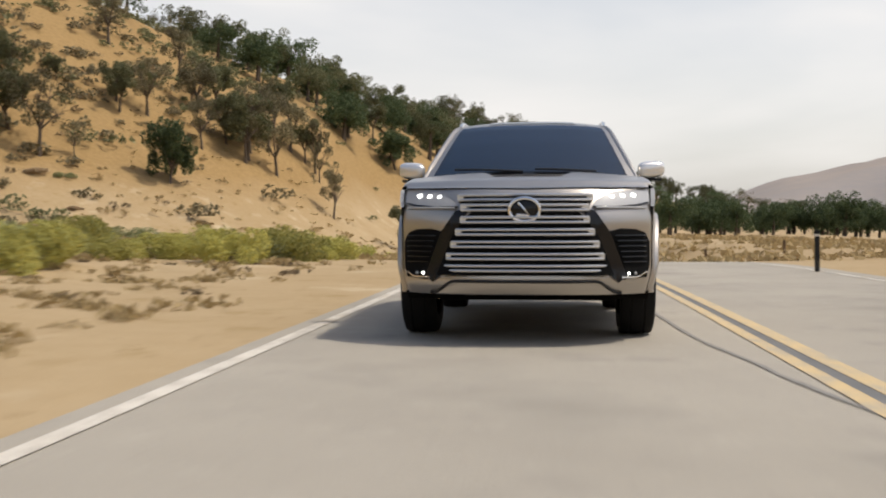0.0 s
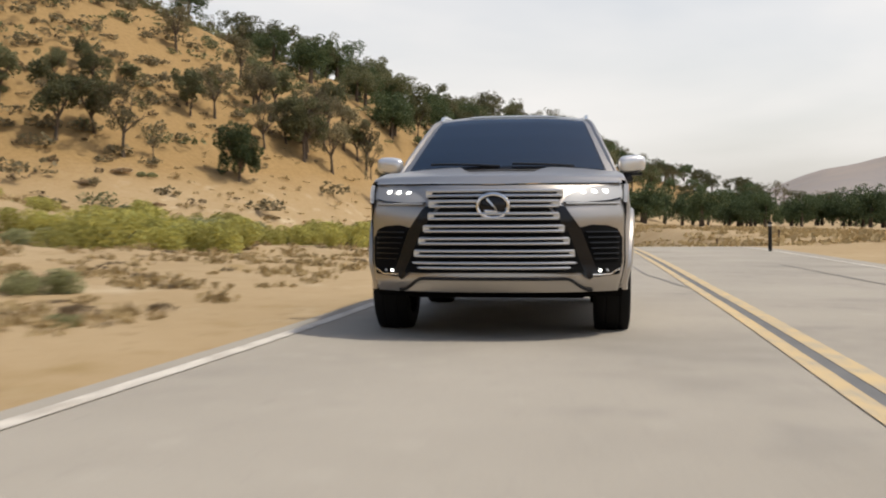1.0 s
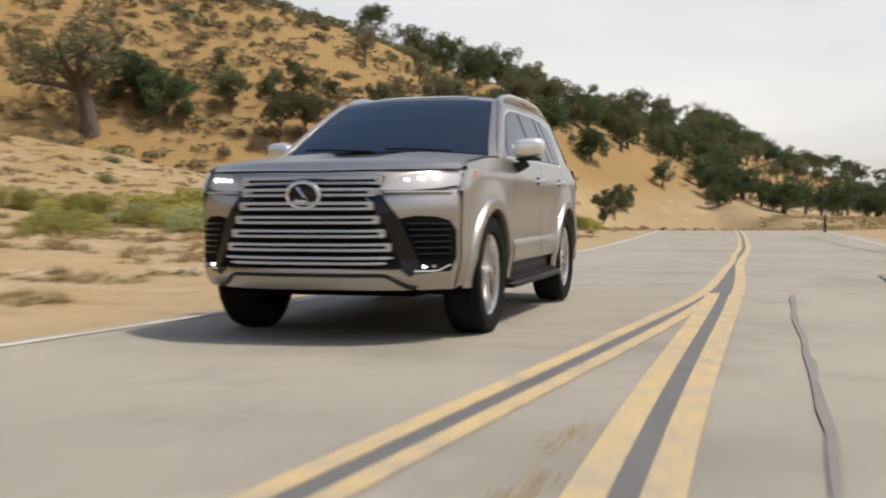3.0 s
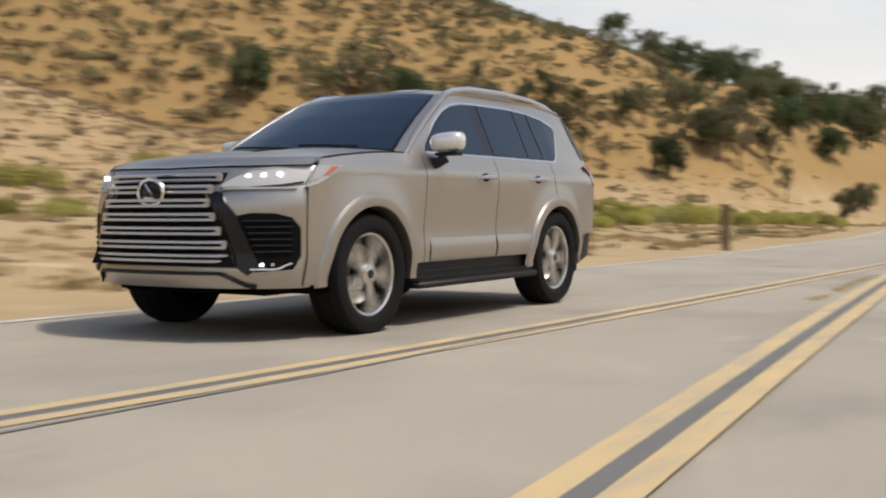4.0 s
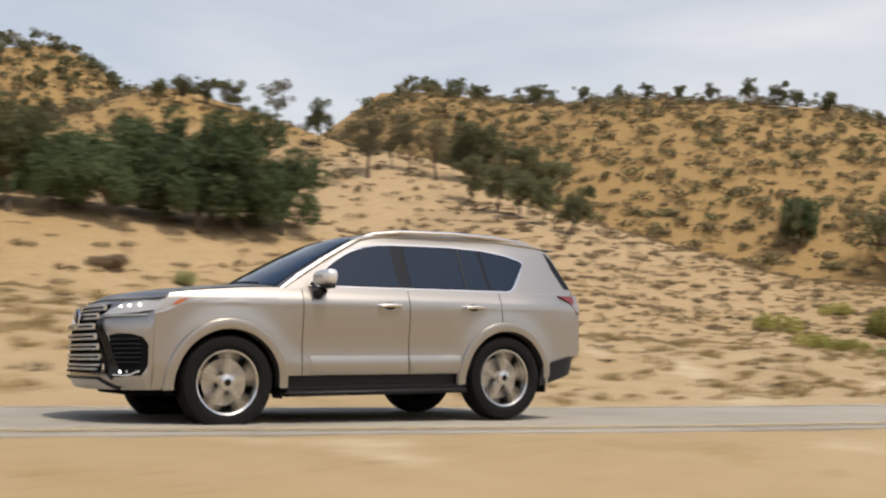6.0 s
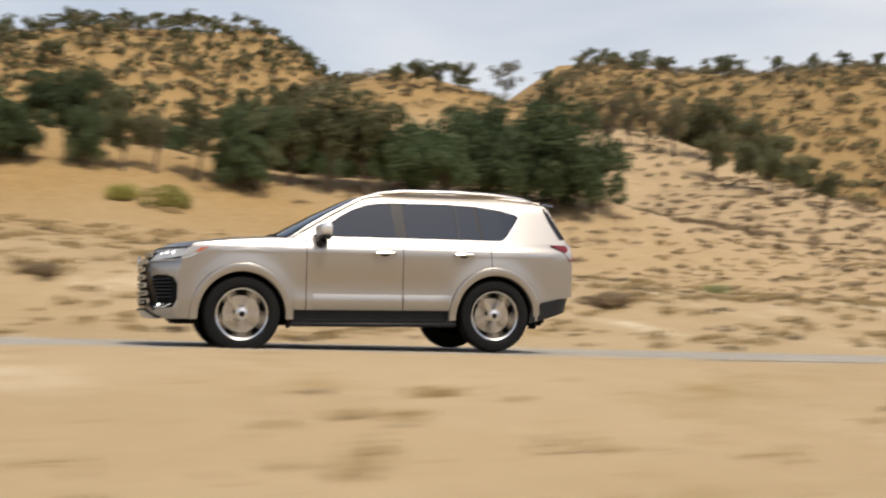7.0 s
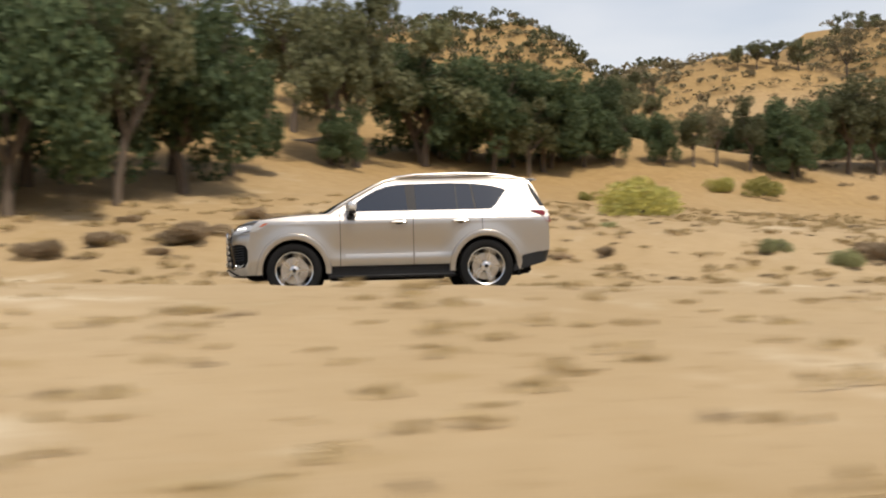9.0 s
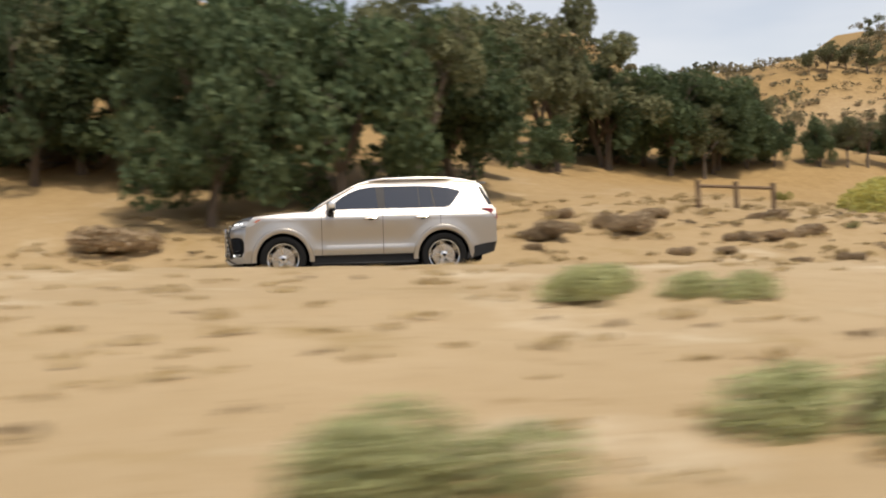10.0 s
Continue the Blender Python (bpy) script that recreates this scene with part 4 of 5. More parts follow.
def build_wheel(car):
    """One wheel at the car's origin, its outer face to +y."""
    b = bmesh.new()
    # rim barrel and lip
    lathe(b, [(0.268, -0.11), (0.262, 0.05), (0.272, 0.085), (0.286, 0.092), (0.288, 0.10), (0.278, 0.106), (0.262, 0.098), (0.255, 0.06), (0.25, -0.11)], 48)
    spoke_list = []
    # ten twin spokes
    for k in range(10):
        m = Matrix.Rotation(2 * math.pi * k / 10 + (0.20 if k % 2 else -0.20), 4, "Y")
        sb = bmesh.new()
        vs = []
        for r, w, y in ((0.05, 0.032, 0.082), (0.16, 0.024, 0.088), (0.27, 0.026, 0.092)):
            vs.append([sb.verts.new(m @ Vector((r, y + dy, dz * w))) for dy, dz in ((-0.035, -1), (0, -0.75), (0, 0.75), (-0.035, 1))])
        for q0, q1 in zip(vs, vs[1:]):
            for i in range(3):
                sb.faces.new((q0[i], q0[i + 1], q1[i + 1], q1[i]))
        bmesh.ops.recalc_face_normals(sb, faces=sb.faces[:])
        spoke_list.append(sb)
    lathe(b, [(0.0, 0.104), (0.035, 0.104), (0.045, 0.098), (0.07, 0.092), (0.078, 0.06)], 24)
    bmesh.ops.recalc_face_normals(b, faces=b.faces[:])
    wheel = part("wheel", b, M["rim"], car, "machined alloy wheel with twin spokes")
    for sb in spoke_list:
        part("spoke", sb, M["rim"], wheel)
    b = bmesh.new()
    prof = [(0.268, -0.125), (0.30, -0.132), (0.36, -0.135), (0.395, -0.125), (0.408, -0.10), (0.41, -0.06), (0.402, -0.055), (0.402, -0.045), (0.411, -0.04), (0.411, 0.04), (0.402, 0.045), (0.402, 0.055), (0.41, 0.06), (0.408, 0.10), (0.395, 0.125), (0.36, 0.135), (0.345, 0.132), (0.33, 0.135), (0.30, 0.128), (0.282, 0.112)]
    lathe(b, prof, 56)
    for k, v in enumerate(b.verts):
        # shoulder grooves pressed into the ring
        if 0.095 < abs(v.co.y) < 0.13 and math.hypot(v.co.x, v.co.z) > 0.39 and (k % 56) % 2:
            v.co.x, v.co.z = v.co.x * 0.975, v.co.z * 0.975
    bmesh.ops.recalc_face_normals(b, faces=b.faces[:])
    part("tyre", b, M["tyre"], wheel, "black low-profile tyre")
    b = bmesh.new()
    lathe(b, [(0.20, -0.02), (0.20, 0.0), (0.09, 0.0)], 32)
    part("brake_disc", b, M["grille"], wheel)
    b = bmesh.new()
    lathe(b, [(0.255, -0.03), (0.04, -0.03)], 32)
    part("wheel_back", b, M["under"], wheel)
    b = bmesh.new()
    lathe(b, [(0.0, 0.108), (0.028, 0.108), (0.032, 0.102)], 16)
    part("hub_cap", b, M["gloss"], wheel)
    for k in range(6):
        b = bmesh.new()
        an = 2 * math.pi * k / 6
        lathe(b, [(0.0, 0.098), (0.009, 0.098), (0.010, 0.085)], 6)
        for v in b.verts:
            v.co += Vector((0.058 * math.cos(an), 0, 0.058 * math.sin(an)))
        part("wheel_nut", b, M["chrome"], wheel)
    return wheel


car = build_car()
first_wheel = build_wheel(car)
WHEELS = [(first_wheel, AXLE, 1)]
for ax, s in ((AXLE, -1), (-AXLE, 1), (-AXLE, -1)):
    w = copy_thing(first_wheel, Matrix.Identity(4))
    w.parent = car
    WHEELS.append((w, ax, s))
WHEEL_Y = 0.835


def motions():
    walk(car, [(t, pose(x, y, z, ro, pi, he)) for t, x, y, z, ro, pi, he in CAR])
    # distance rolled, from the car's way
    ts = np.array([r[0] for r in CAR])
    n = 301
    tt = np.linspace(0, 10, n)
    xx, yy = spline(tt, ts, np.array([r[1] for r in CAR])), spline(tt, ts, np.array([r[2] for r in CAR]))
    roll = np.r_[0, np.cumsum(np.hypot(np.diff(xx), np.diff(yy)))] / 0.41
    for w, ax, s in WHEELS:
        rows = []
        for t, a in zip(tt, roll):
            turn = Matrix.Rotation(a, 4, "Y")
            side = Matrix.Rotation(0 if s > 0 else math.pi, 4, "Z")
            rows.append((float(t), Matrix.Translation((ax, s * WHEEL_Y, HUB_Z)) @ turn @ side))
        walk(w, rows)


# ---- trees ----
def leaf_cloud(rng, centres, radii, count, size, flat=0.75):
    """Leaf sprays: small blades over the shells of many clumps."""
    n = len(centres)
    pick = rng.choice(n, count, p=radii**2 / (radii**2).sum())
    d = rng.normal(size=(count, 3))
    d /= np.linalg.norm(d, axis=1)[:, None]
    r = radii[pick] * rng.uniform(0.45, 1.0, count) ** 0.6
    c = centres[pick] + d * r[:, None] * np.array([1, 1, flat])
    a = rng.normal(size=(count, 3))
    a = a + d * 0.3
    a /= np.linalg.norm(a, axis=1)[:, None]
    b = np.cross(a, rng.normal(size=(count, 3)))
    b /= np.linalg.norm(b, axis=1)[:, None]
    s = size * rng.uniform(0.55, 1.3, count)[:, None]
    tri = np.stack([c - a * s - b * s * 0.5, c + a * s - b * s * 0.35, c + a * s * 0.1 + b * s * 0.95], 1)
    return tri.reshape(-1, 3)


def cloud_mesh(name, verts, mats):
    me = bpy.data.meshes.new(name)
    n = len(verts) // 3
    me.vertices.add(len(verts))
    me.vertices.foreach_set("co", np.ascontiguousarray(verts, np.float32).ravel())
    me.loops.add(len(verts))
    me.loops.foreach_set("vertex_index", np.arange(len(verts), dtype=np.int32))
    me.polygons.add(n)
    me.polygons.foreach_set("loop_start", np.arange(0, len(verts), 3, dtype=np.int32))
    me.update(calc_edges=True)
    me.materials.append(mats)
    return me


def build_oak(seed, kind):
    """An oak about one metre high in its own measure, scaled when it is set down: trunk with limbs, and a crown of leaf sprays."""
    rng = np.random.default_rng(seed)
    look_of = {"d": (0.50, 46, 0.115, 11000, 0.0165, "dark_oak", 0.20), "o": (0.46, 38, 0.095, 6400, 0.0155, "oak", 0.28), "s": (0.42, 28, 0.085, 3000, 0.013, "dry_oak", 0.30), "b": (0.60, 26, 0.085, 3800, 0.011, "oak", 0.34)}
    spread, clumps, cr, count, size, mat, fork = look_of[kind]
    tree = new("oak_tree")
    bm = bmesh.new()
    lean = rng.uniform(-0.06, 0.06, 2)
    thick = 0.023 if kind != "b" else 0.058
    top = Vector((lean[0], lean[1], fork))
    tube(bm, [(0, 0, -0.05), (lean[0] * 0.3, lean[1] * 0.3, fork * 0.4), top], [thick * 1.5, thick, thick * 0.85], 9)
    tips = []
    limbs = 6 if kind != "b" else 8
    for k in range(limbs):
        an = 2 * math.pi * (k + rng.uniform(-0.3, 0.3)) / limbs
        reach = spread * rng.uniform(0.45, 0.85)
        up = rng.uniform(0.15, 0.55) if kind != "b" else rng.uniform(-0.02, 0.45)
        p1 = top + Vector((math.cos(an) * reach * 0.45, math.sin(an) * reach * 0.45, up * 0.55))
        p2 = top + Vector((math.cos(an + 0.3) * reach * 0.8, math.sin(an + 0.3) * reach * 0.8, up * 0.85))
        tube(bm, [top - Vector((0, 0, 0.03)), p1, p2], [thick * 0.6, thick * 0.36, thick * 0.14], 6)
        tips += [p1, p2]
        for j in range(4):
            b0 = p1.lerp(p2, rng.uniform(-0.4, 0.8))
            b1 = b0 + Vector((rng.normal() * 0.12, rng.normal() * 0.12, rng.uniform(-0.03, 0.20)))
            tube(bm, [b0, b0.lerp(b1, 0.55) + Vector((0, 0, 0.015)), b1], [thick * 0.22, thick * 0.14, thick * 0.05], 4)
            tips.append(b1)
    part("trunk", bm, M["bark"], tree)
    cs, rs = [], []
    for k in range(clumps):
        t = tips[int(rng.integers(len(tips)))]
        c = np.array(t) + rng.normal(size=3) * np.array([0.07, 0.07, 0.05])
        c[2] = np.clip(c[2], 0.16 if kind == "d" else 0.26, 0.90)
        cs.append(c)
        rs.append(cr * rng.uniform(0.6, 1.35))
    if kind == "d":
        for k in range(12):
            an = rng.uniform(0, 6.283)
            cs.append(np.array([math.cos(an) * spread * 0.62, math.sin(an) * spread * 0.62, rng.uniform(0.14, 0.42)]))
            rs.append(cr * rng.uniform(0.7, 1.2))
    v = leaf_cloud(rng, np.array(cs), np.array(rs), count, size)
    crown = new("crown", cloud_mesh("crown", v, M[mat]))
    crown.parent = tree
    tree["category"] = "tree"
    tree["label"] = {"d": "dark green live oak with a dense crown on dry ground", "o": "olive green oak tree with an uneven crown on the dry slope", "s": "sparse grey-green oak with bare branches on the dry slope", "b": "old spreading oak with thick bare limbs and sparse leaves"}[kind]
    return tree


OAKS = {"d": [build_oak(s, "d") for s in (1, 2, 3, 4)], "o": [build_oak(s, "o") for s in (11, 12, 13, 14)], "s": [build_oak(s, "s") for s in (21, 22, 23)], "b": [build_oak(31, "b")]}
trng = np.random.default_rng(5)
planted = set()


def plant(x, y, h, kind, group):
    """Sets an oak down; the first of each shape is the one that was built."""
    proto = OAKS[kind][int(trng.integers(len(OAKS[kind])))]
    m = pose(x, y, height(x, y) - 0.03 * h, 0, 0, trng.uniform(0, 360))
    if proto.name not in planted:
        planted.add(proto.name)
        proto.matrix_basis = m
        t = proto
    else:
        t = copy_thing(proto, m)
    w = h * (trng.uniform(0.85, 1.1) if kind == "b" else trng.uniform(0.64, 0.96))
    t.scale = (w, w, h * 1.04)
    t["group"] = group
    return t


NORTH_OAKS = [
    (-33.6, 91.8, 8.5, "s"), (-31.3, 93.7, 3.8, "s"), (-24.0, 97.0, 7.4, "d"), (-26.3, 118.4, 6.6, "s"), (-20.2, 113.0, 8.3, "o"),
    (-17.4, 115.6, 7.2, "s"), (-15.8, 126.8, 5.9, "o"), (-14.0, 125.1, 5.2, "s"), (-31.8, 107.5, 4.1, "o"), (-30.5, 114.0, 3.4, "o"),
    (-39.3, 100.6, 5.0, "o"), (-54.5, 88.8, 6.9, "o"), (-39.2, 90.2, 8.4, "o"), (-22.5, 114.9, 7.0, "o"), (-31.0, 105.8, 6.0, "o"),
    (-26.9, 117.9, 5.8, "s"), (-49.0, 87.3, 3.0, "s"), (-36.8, 93.6, 6.7, "o"), (-36.6, 104.7, 2.6, "o"), (-6.9, 159.7, 7.4, "d"),
    (-10.5, 165.2, 6.8, "o"), (-41.5, 103.3, 3.7, "o"), (-49.3, 99.2, 2.7, "o"), (-37.3, 104.8, 2.4, "o")]
BIG_OAKS = [
    (-57.3, 82.4, 15.0, "b"), (-71.9, 78.3, 8.1, "o"), (-72.2, 80.5, 7.9, "d"), (-67.6, 86.2, 6.2, "s"),
    (-55.2, 88.4, 7.5, "d"), (-42.3, 98.4, 4.2, "o"), (-45.5, 92.6, 6.3, "o"),
    (-73.8, 82.4, 5.6, "o"), (-51.0, 87.1, 8.1, "d")]
KNOLL_OAKS = [
    (-47.2, -27.1, 7.7, "d"), (-47.7, -29.0, 7.3, "d"), (-46.7, -24.9, 5.6, "d"), (-96.3, 0.2, 3.7, "o"), (-94.7, 4.8, 4.1, "o"),
    (-90.7, 7.5, 5.4, "s"), (-83.2, 6.9, 5.5, "o"), (-71.1, 2.3, 6.4, "s"), (-70.3, 6.2, 5.1, "s"), (-68.1, 7.3, 5.8, "s"),
    (-57.5, 3.0, 4.7, "o"), (-52.7, 2.6, 4.1, "o"), (-62.7, 5.9, 4.8, "o"), (-55.3, 3.1, 4.4, "o"), (-50.2, 2.6, 3.2, "o"),
    (-71.9, 5.8, 3.8, "s")]
CREST_OAKS = [
    (-128.4, 94.1, 3.6, "o"), (-116.7, 92.3, 4.1, "o"), (-111.5, 94.8, 3.9, "o"), (-107.1, 96.8, 4.3, "o"), (-102.0, 99.2, 4.0, "o"),
    (-97.7, 102.0, 4.3, "o"), (-92.6, 105.1, 5.5, "o"), (-88.4, 107.7, 5.2, "o"), (-85.6, 108.1, 4.7, "o"), (-80.9, 109.6, 5.2, "o"),
    (-74.4, 113.9, 2.4, "o"), (-155.5, 100.0, 2.8, "o"), (-145.5, 99.1, 2.7, "o"), (-183.1, 113.2, 2.6, "o"), (-163.5, 101.4, 2.6, "o")]
VALLEY_OAKS = [
    (-54.9, -62.6, 6.9, "d"), (-55.9, -61.1, 5.8, "d"), (-55.3, -59.9, 5.2, "d"), (-54.3, -58.0, 4.9, "o"), (-54.0, -56.1, 5.7, "d"),
    (-53.8, -54.3, 4.2, "d"), (-53.3, -52.9, 2.9, "d"), (-52.5, -50.4, 2.4, "d"), (-52.0, -48.9, 2.2, "o"), (-52.0, -47.4, 3.2, "s"),
    (-51.6, -45.5, 4.1, "o"), (-51.8, -43.1, 4.7, "d"), (-52.1, -40.4, 4.6, "o"), (-51.4, -38.6, 5.8, "o"), (-50.9, -36.7, 5.6, "o"),
    (-50.4, -34.9, 5.1, "d"), (-49.6, -32.5, 5.7, "d"), (-49.2, -29.9, 7.0, "d"), (-96.9, -1.9, 3.2, "o"), (-96.4, 3.4, 3.3, "o"),
    (-66.4, 10.1, 6.9, "o")]
WEST_OAKS = [
    (-43.4, -79.0, 6.6, "o"), (-42.0, -82.2, 7.2, "d"), (-45.5, -76.3, 6.8, "d"), (-52.5, -67.0, 7.2, "o"), (-59.6, -67.1, 6.6, "o"),
    (-54.3, -62.8, 5.7, "o"), (-53.5, -59.7, 5.5, "d"), (-53.5, -56.9, 5.4, "d"), (-42.0, -86.3, 6.6, "d"), (-49.2, -88.3, 6.5, "o"),
    (-48.7, -89.9, 6.3, "d"), (-48.5, -76.0, 6.4, "o"), (-48.4, -73.8, 5.3, "d"), (-46.5, -82.8, 7.2, "d"), (-46.8, -81.0, 6.8, "o"),
    (-52.1, -68.4, 6.0, "o"), (-48.8, -86.5, 6.5, "d")]
SCRUB_SPOTS = [
    (-36.7, -82.1, 1.17), (-37.0, -80.8, 1.19), (-36.2, -78.7, 1.52), (-39.5, -76.0, 0.95), (-35.5, -79.7, 0.47), (-36.2, -76.4, 1.75),
    (-37.6, -74.1, 1.03), (-33.2, -76.9, 0.65), (-32.5, -76.1, 0.65), (-33.1, -73.6, 0.94), (-41.0, -89.5, 2.29), (-36.1, -79.1, 1.05),
    (-44.0, -35.5, 1.70), (-27.1, -56.8, 0.93), (-26.1, -60.8, 0.82), (-30.6, -73.8, 0.59), (-27.4, -65.2, 1.47), (-21.3, -50.5, 1.13),
    (-38.6, -85.1, 0.93), (-33.7, -74.5, 0.85), (-30.8, -70.7, 0.57), (-31.1, -75.1, 0.45), (-40.7, -79.1, 0.72), (-30.8, -71.9, 0.38),
    (-33.0, -72.4, 0.96), (-30.7, -74.0, 0.44), (-35.4, -71.3, 1.21)]
SAGE_SPOTS = [
    (-29.0, -67.1, 0.82), (-27.3, -66.7, 0.83), (-23.8, -54.3, 0.71), (-41.8, -33.5, 1.21), (-32.8, -71.1, 0.37), (-5.5, 3.2, 0.73),
    (-6.3, -4.7, 0.50), (-13.8, -28.6, 0.54), (-15.8, -28.5, 0.56), (-11.5, -17.6, 0.73), (-25.3, -42.1, 0.66), (-23.9, -55.8, 0.55),
    (-24.7, -55.9, 0.44), (-33.5, -68.5, 0.37), (-4.0, -0.2, 0.28), (-16.0, -16.9, 0.70), (-27.7, 13.7, 1.46)]
BRUSH_SPOTS = [(-37.5, -64.1, 2.9),
    (-47.7, -48.6, 2.18), (-48.8, -50.4, 1.62), (-31.6, -3.8, 2.18), (-28.2, 2.5, 3.43), (-24.2, 2.3, 2.12), (-24.7, 2.0, 1.97),
    (-20.9, 4.3, 1.99), (-17.8, 8.4, 1.80), (-46.4, -59.6, 0.86), (-32.8, 5.2, 1.67), (-28.0, 5.6, 1.95)]

for spots, group in ((NORTH_OAKS, "oaks on the north slope"), (BIG_OAKS, "oaks at the foot of the hill"), (KNOLL_OAKS, "oaks on the knoll"), (CREST_OAKS, "oaks along the crest"), (VALLEY_OAKS, "oaks along the dry creek"), (WEST_OAKS, "oaks by the western bank")):
    for x, y, h, kind in spots:
        plant(x, y, max(3.4, h * 1.05) if spots is VALLEY_OAKS else h * (1.28 if spots is WEST_OAKS else 1.0), kind, group)


def wood(n, group, pick, hs, kinds, seed):
    """Scatters trees where pick(u, v) puts them."""
    rng = np.random.default_rng(seed)
    for _ in range(n):
        x, y = pick(rng)
        plant(x, y, rng.uniform(*hs), kinds[int(rng.integers(len(kinds)))], group)


def along(pts, spread):
    def pick(rng):
        k = int(rng.integers(len(pts) - 1))
        u = rng.uniform()
        return (pts[k][0] + (pts[k + 1][0] - pts[k][0]) * u + rng.normal() * spread, pts[k][1] + (pts[k + 1][1] - pts[k][1]) * u + rng.normal() * spread)
    return pick


def far_wood(label, n, pick, hs, kinds, seed):
    """Distant trees that cannot be told apart, as one object of crowns and one of trunks."""
    rng = np.random.default_rng(seed)
    crowns, stems = {}, bmesh.new()
    for _ in range(n):
        x, y = pick(rng)
        h = rng.uniform(*hs)
        kind = kinds[int(rng.integers(len(kinds)))]
        proto = OAKS[kind][int(rng.integers(len(OAKS[kind])))]
        me = [c for c in proto.children if c.name.startswith("crown")][0].data
        v = np.empty(len(me.vertices) * 3, np.float32)
        me.vertices.foreach_get("co", v)
        v = v.reshape(-1, 3, 3)[::2].reshape(-1, 3) * np.array([h, h, h * 1.05])
        an = rng.uniform(0, 6.28)
        c, s = math.cos(an), math.sin(an)
        z = height(x, y)
        crowns.setdefault(kind, []).append(np.c_[v[:, 0] * c - v[:, 1] * s + x, v[:, 0] * s + v[:, 1] * c + y, v[:, 2] + z])
        tube(stems, [(x, y, z - 0.3), (x + 0.03 * h, y, z + 0.5 * h)], [0.045 * h, 0.02 * h], 5)
    for kind, vs in crowns.items():
        tagged(new("far_wood", cloud_mesh("far_wood", np.concatenate(vs), M[{"d": "dark_oak", "o": "oak", "s": "dry_oak"}[kind]])), label, "trees", kind="stuff")
    tagged(part("far_trunks", stems, M["bark"]), "trunks of distant oaks", "trees", kind="stuff")


far_wood("olive green oaks covering the far slope", 170, along([(-36, 165), (-10, 235), (4, 290), (22, 340), (40, 380), (75, 395), (110, 385)], 17), (6, 10), "oods", 71)
far_wood("oaks low on the far slope", 80, along([(-30, 150), (-8, 200), (4, 250), (25, 300), (60, 340)], 10), (6, 9), "oddo", 72)
far_wood("dark green oaks beyond the road", 64, along([(12, 170), (22, 185), (36, 175), (52, 165), (70, 160), (95, 150)], 9), (5, 8.5), "d", 73)
wood(52, "oaks along the dry creek", along([(-62, -62), (-62, -45), (-64, -30), (-72, -18)], 5), (3.0, 4.4), "dood", 74)
wood(15, "oaks on the north slope", along([(-30, 112), (-22, 118), (-14, 128), (-8, 146)], 6), (6, 9), "oos", 97)
wood(16, "oaks by the western bank", along([(-56, -78), (-58, -90), (-56, -100), (-60, -118)], 5), (6, 9), "dod", 75)
wood(40, "oaks on the knoll", along([(-70, 20), (-82, 24), (-94, 24), (-106, 34), (-100, 50)], 5), (5, 8), "oso", 76)
wood(26, "oaks behind the creek", along([(-82, -10), (-95, -14), (-110, -14), (-128, -6)], 5), (2.6, 4.2), "oso", 79)
far_wood("small oaks along the distant crest", 34, along([(-185, 112), (-150, 100), (-128, 98)], 4), (2.5, 4), "o", 77)
far_wood("small oaks on the far hill", 24, along([(-205, -14), (-190, 16), (-188, 50)], 5), (2.5, 5), "o", 78)


# ---- shrubs ----
def build_shrub(seed, name, mat, label, count, size, flat, upright=False):
    rng = np.random.default_rng(seed)
    k = 9
    cs = np.c_[rng.normal(size=(k, 2)) * 0.24, rng.uniform(0.05, 0.28, k) * flat]
    rs = rng.uniform(0.16, 0.30, k)
    v = leaf_cloud(rng, cs, rs, count, size, flat)
    v[:, 2] = np.maximum(v[:, 2], -0.03)
    if upright:
        v[:, 2] *= 1.35
    shrub = new(name)
    crown = new("foliage", cloud_mesh("foliage", v, M[mat]))
    crown.parent = shrub
    bm = bmesh.new()
    for j in range(7):
        an = rng.uniform(0, 6.28)
        tube(bm, [(0, 0, -0.04), (math.cos(an) * 0.08, math.sin(an) * 0.08, 0.10), (math.cos(an) * 0.22, math.sin(an) * 0.22, 0.26 * flat)], [0.014, 0.010, 0.005], 4)
    part("stem", bm, M["bark"], shrub)
    return tagged(shrub, label, "shrub")


SHRUBS = {
    "scrub": [build_shrub(s, "dry_shrub", "dry_shrub", "low brown dried shrub on bare dirt", 2600, 0.034, 0.62) for s in (41, 42, 43)],
    "sage": [build_shrub(s, "sage_bush", "sage", "pale grey-green sage bush on dry dirt", 4800, 0.024, 0.95) for s in (51, 52)],
    "rabbit": [build_shrub(s, "rabbitbrush", "rabbit", "yellow-green rabbitbrush beside the road", 5200, 0.023, 0.95, True) for s in (61, 62, 63)],
}
set_down = set()


def shrub_at(kind, x, y, w, group, tall=1.0):
    proto = SHRUBS[kind][int(trng.integers(len(SHRUBS[kind])))]
    m = pose(x, y, height(x, y) - 0.01, 0, 0, trng.uniform(0, 360))
    if proto.name in set_down:
        t = copy_thing(proto, m)
    else:
        set_down.add(proto.name)
        proto.matrix_basis = m
        t = proto
    t.scale = (w, w, w * tall)
    t["group"] = group


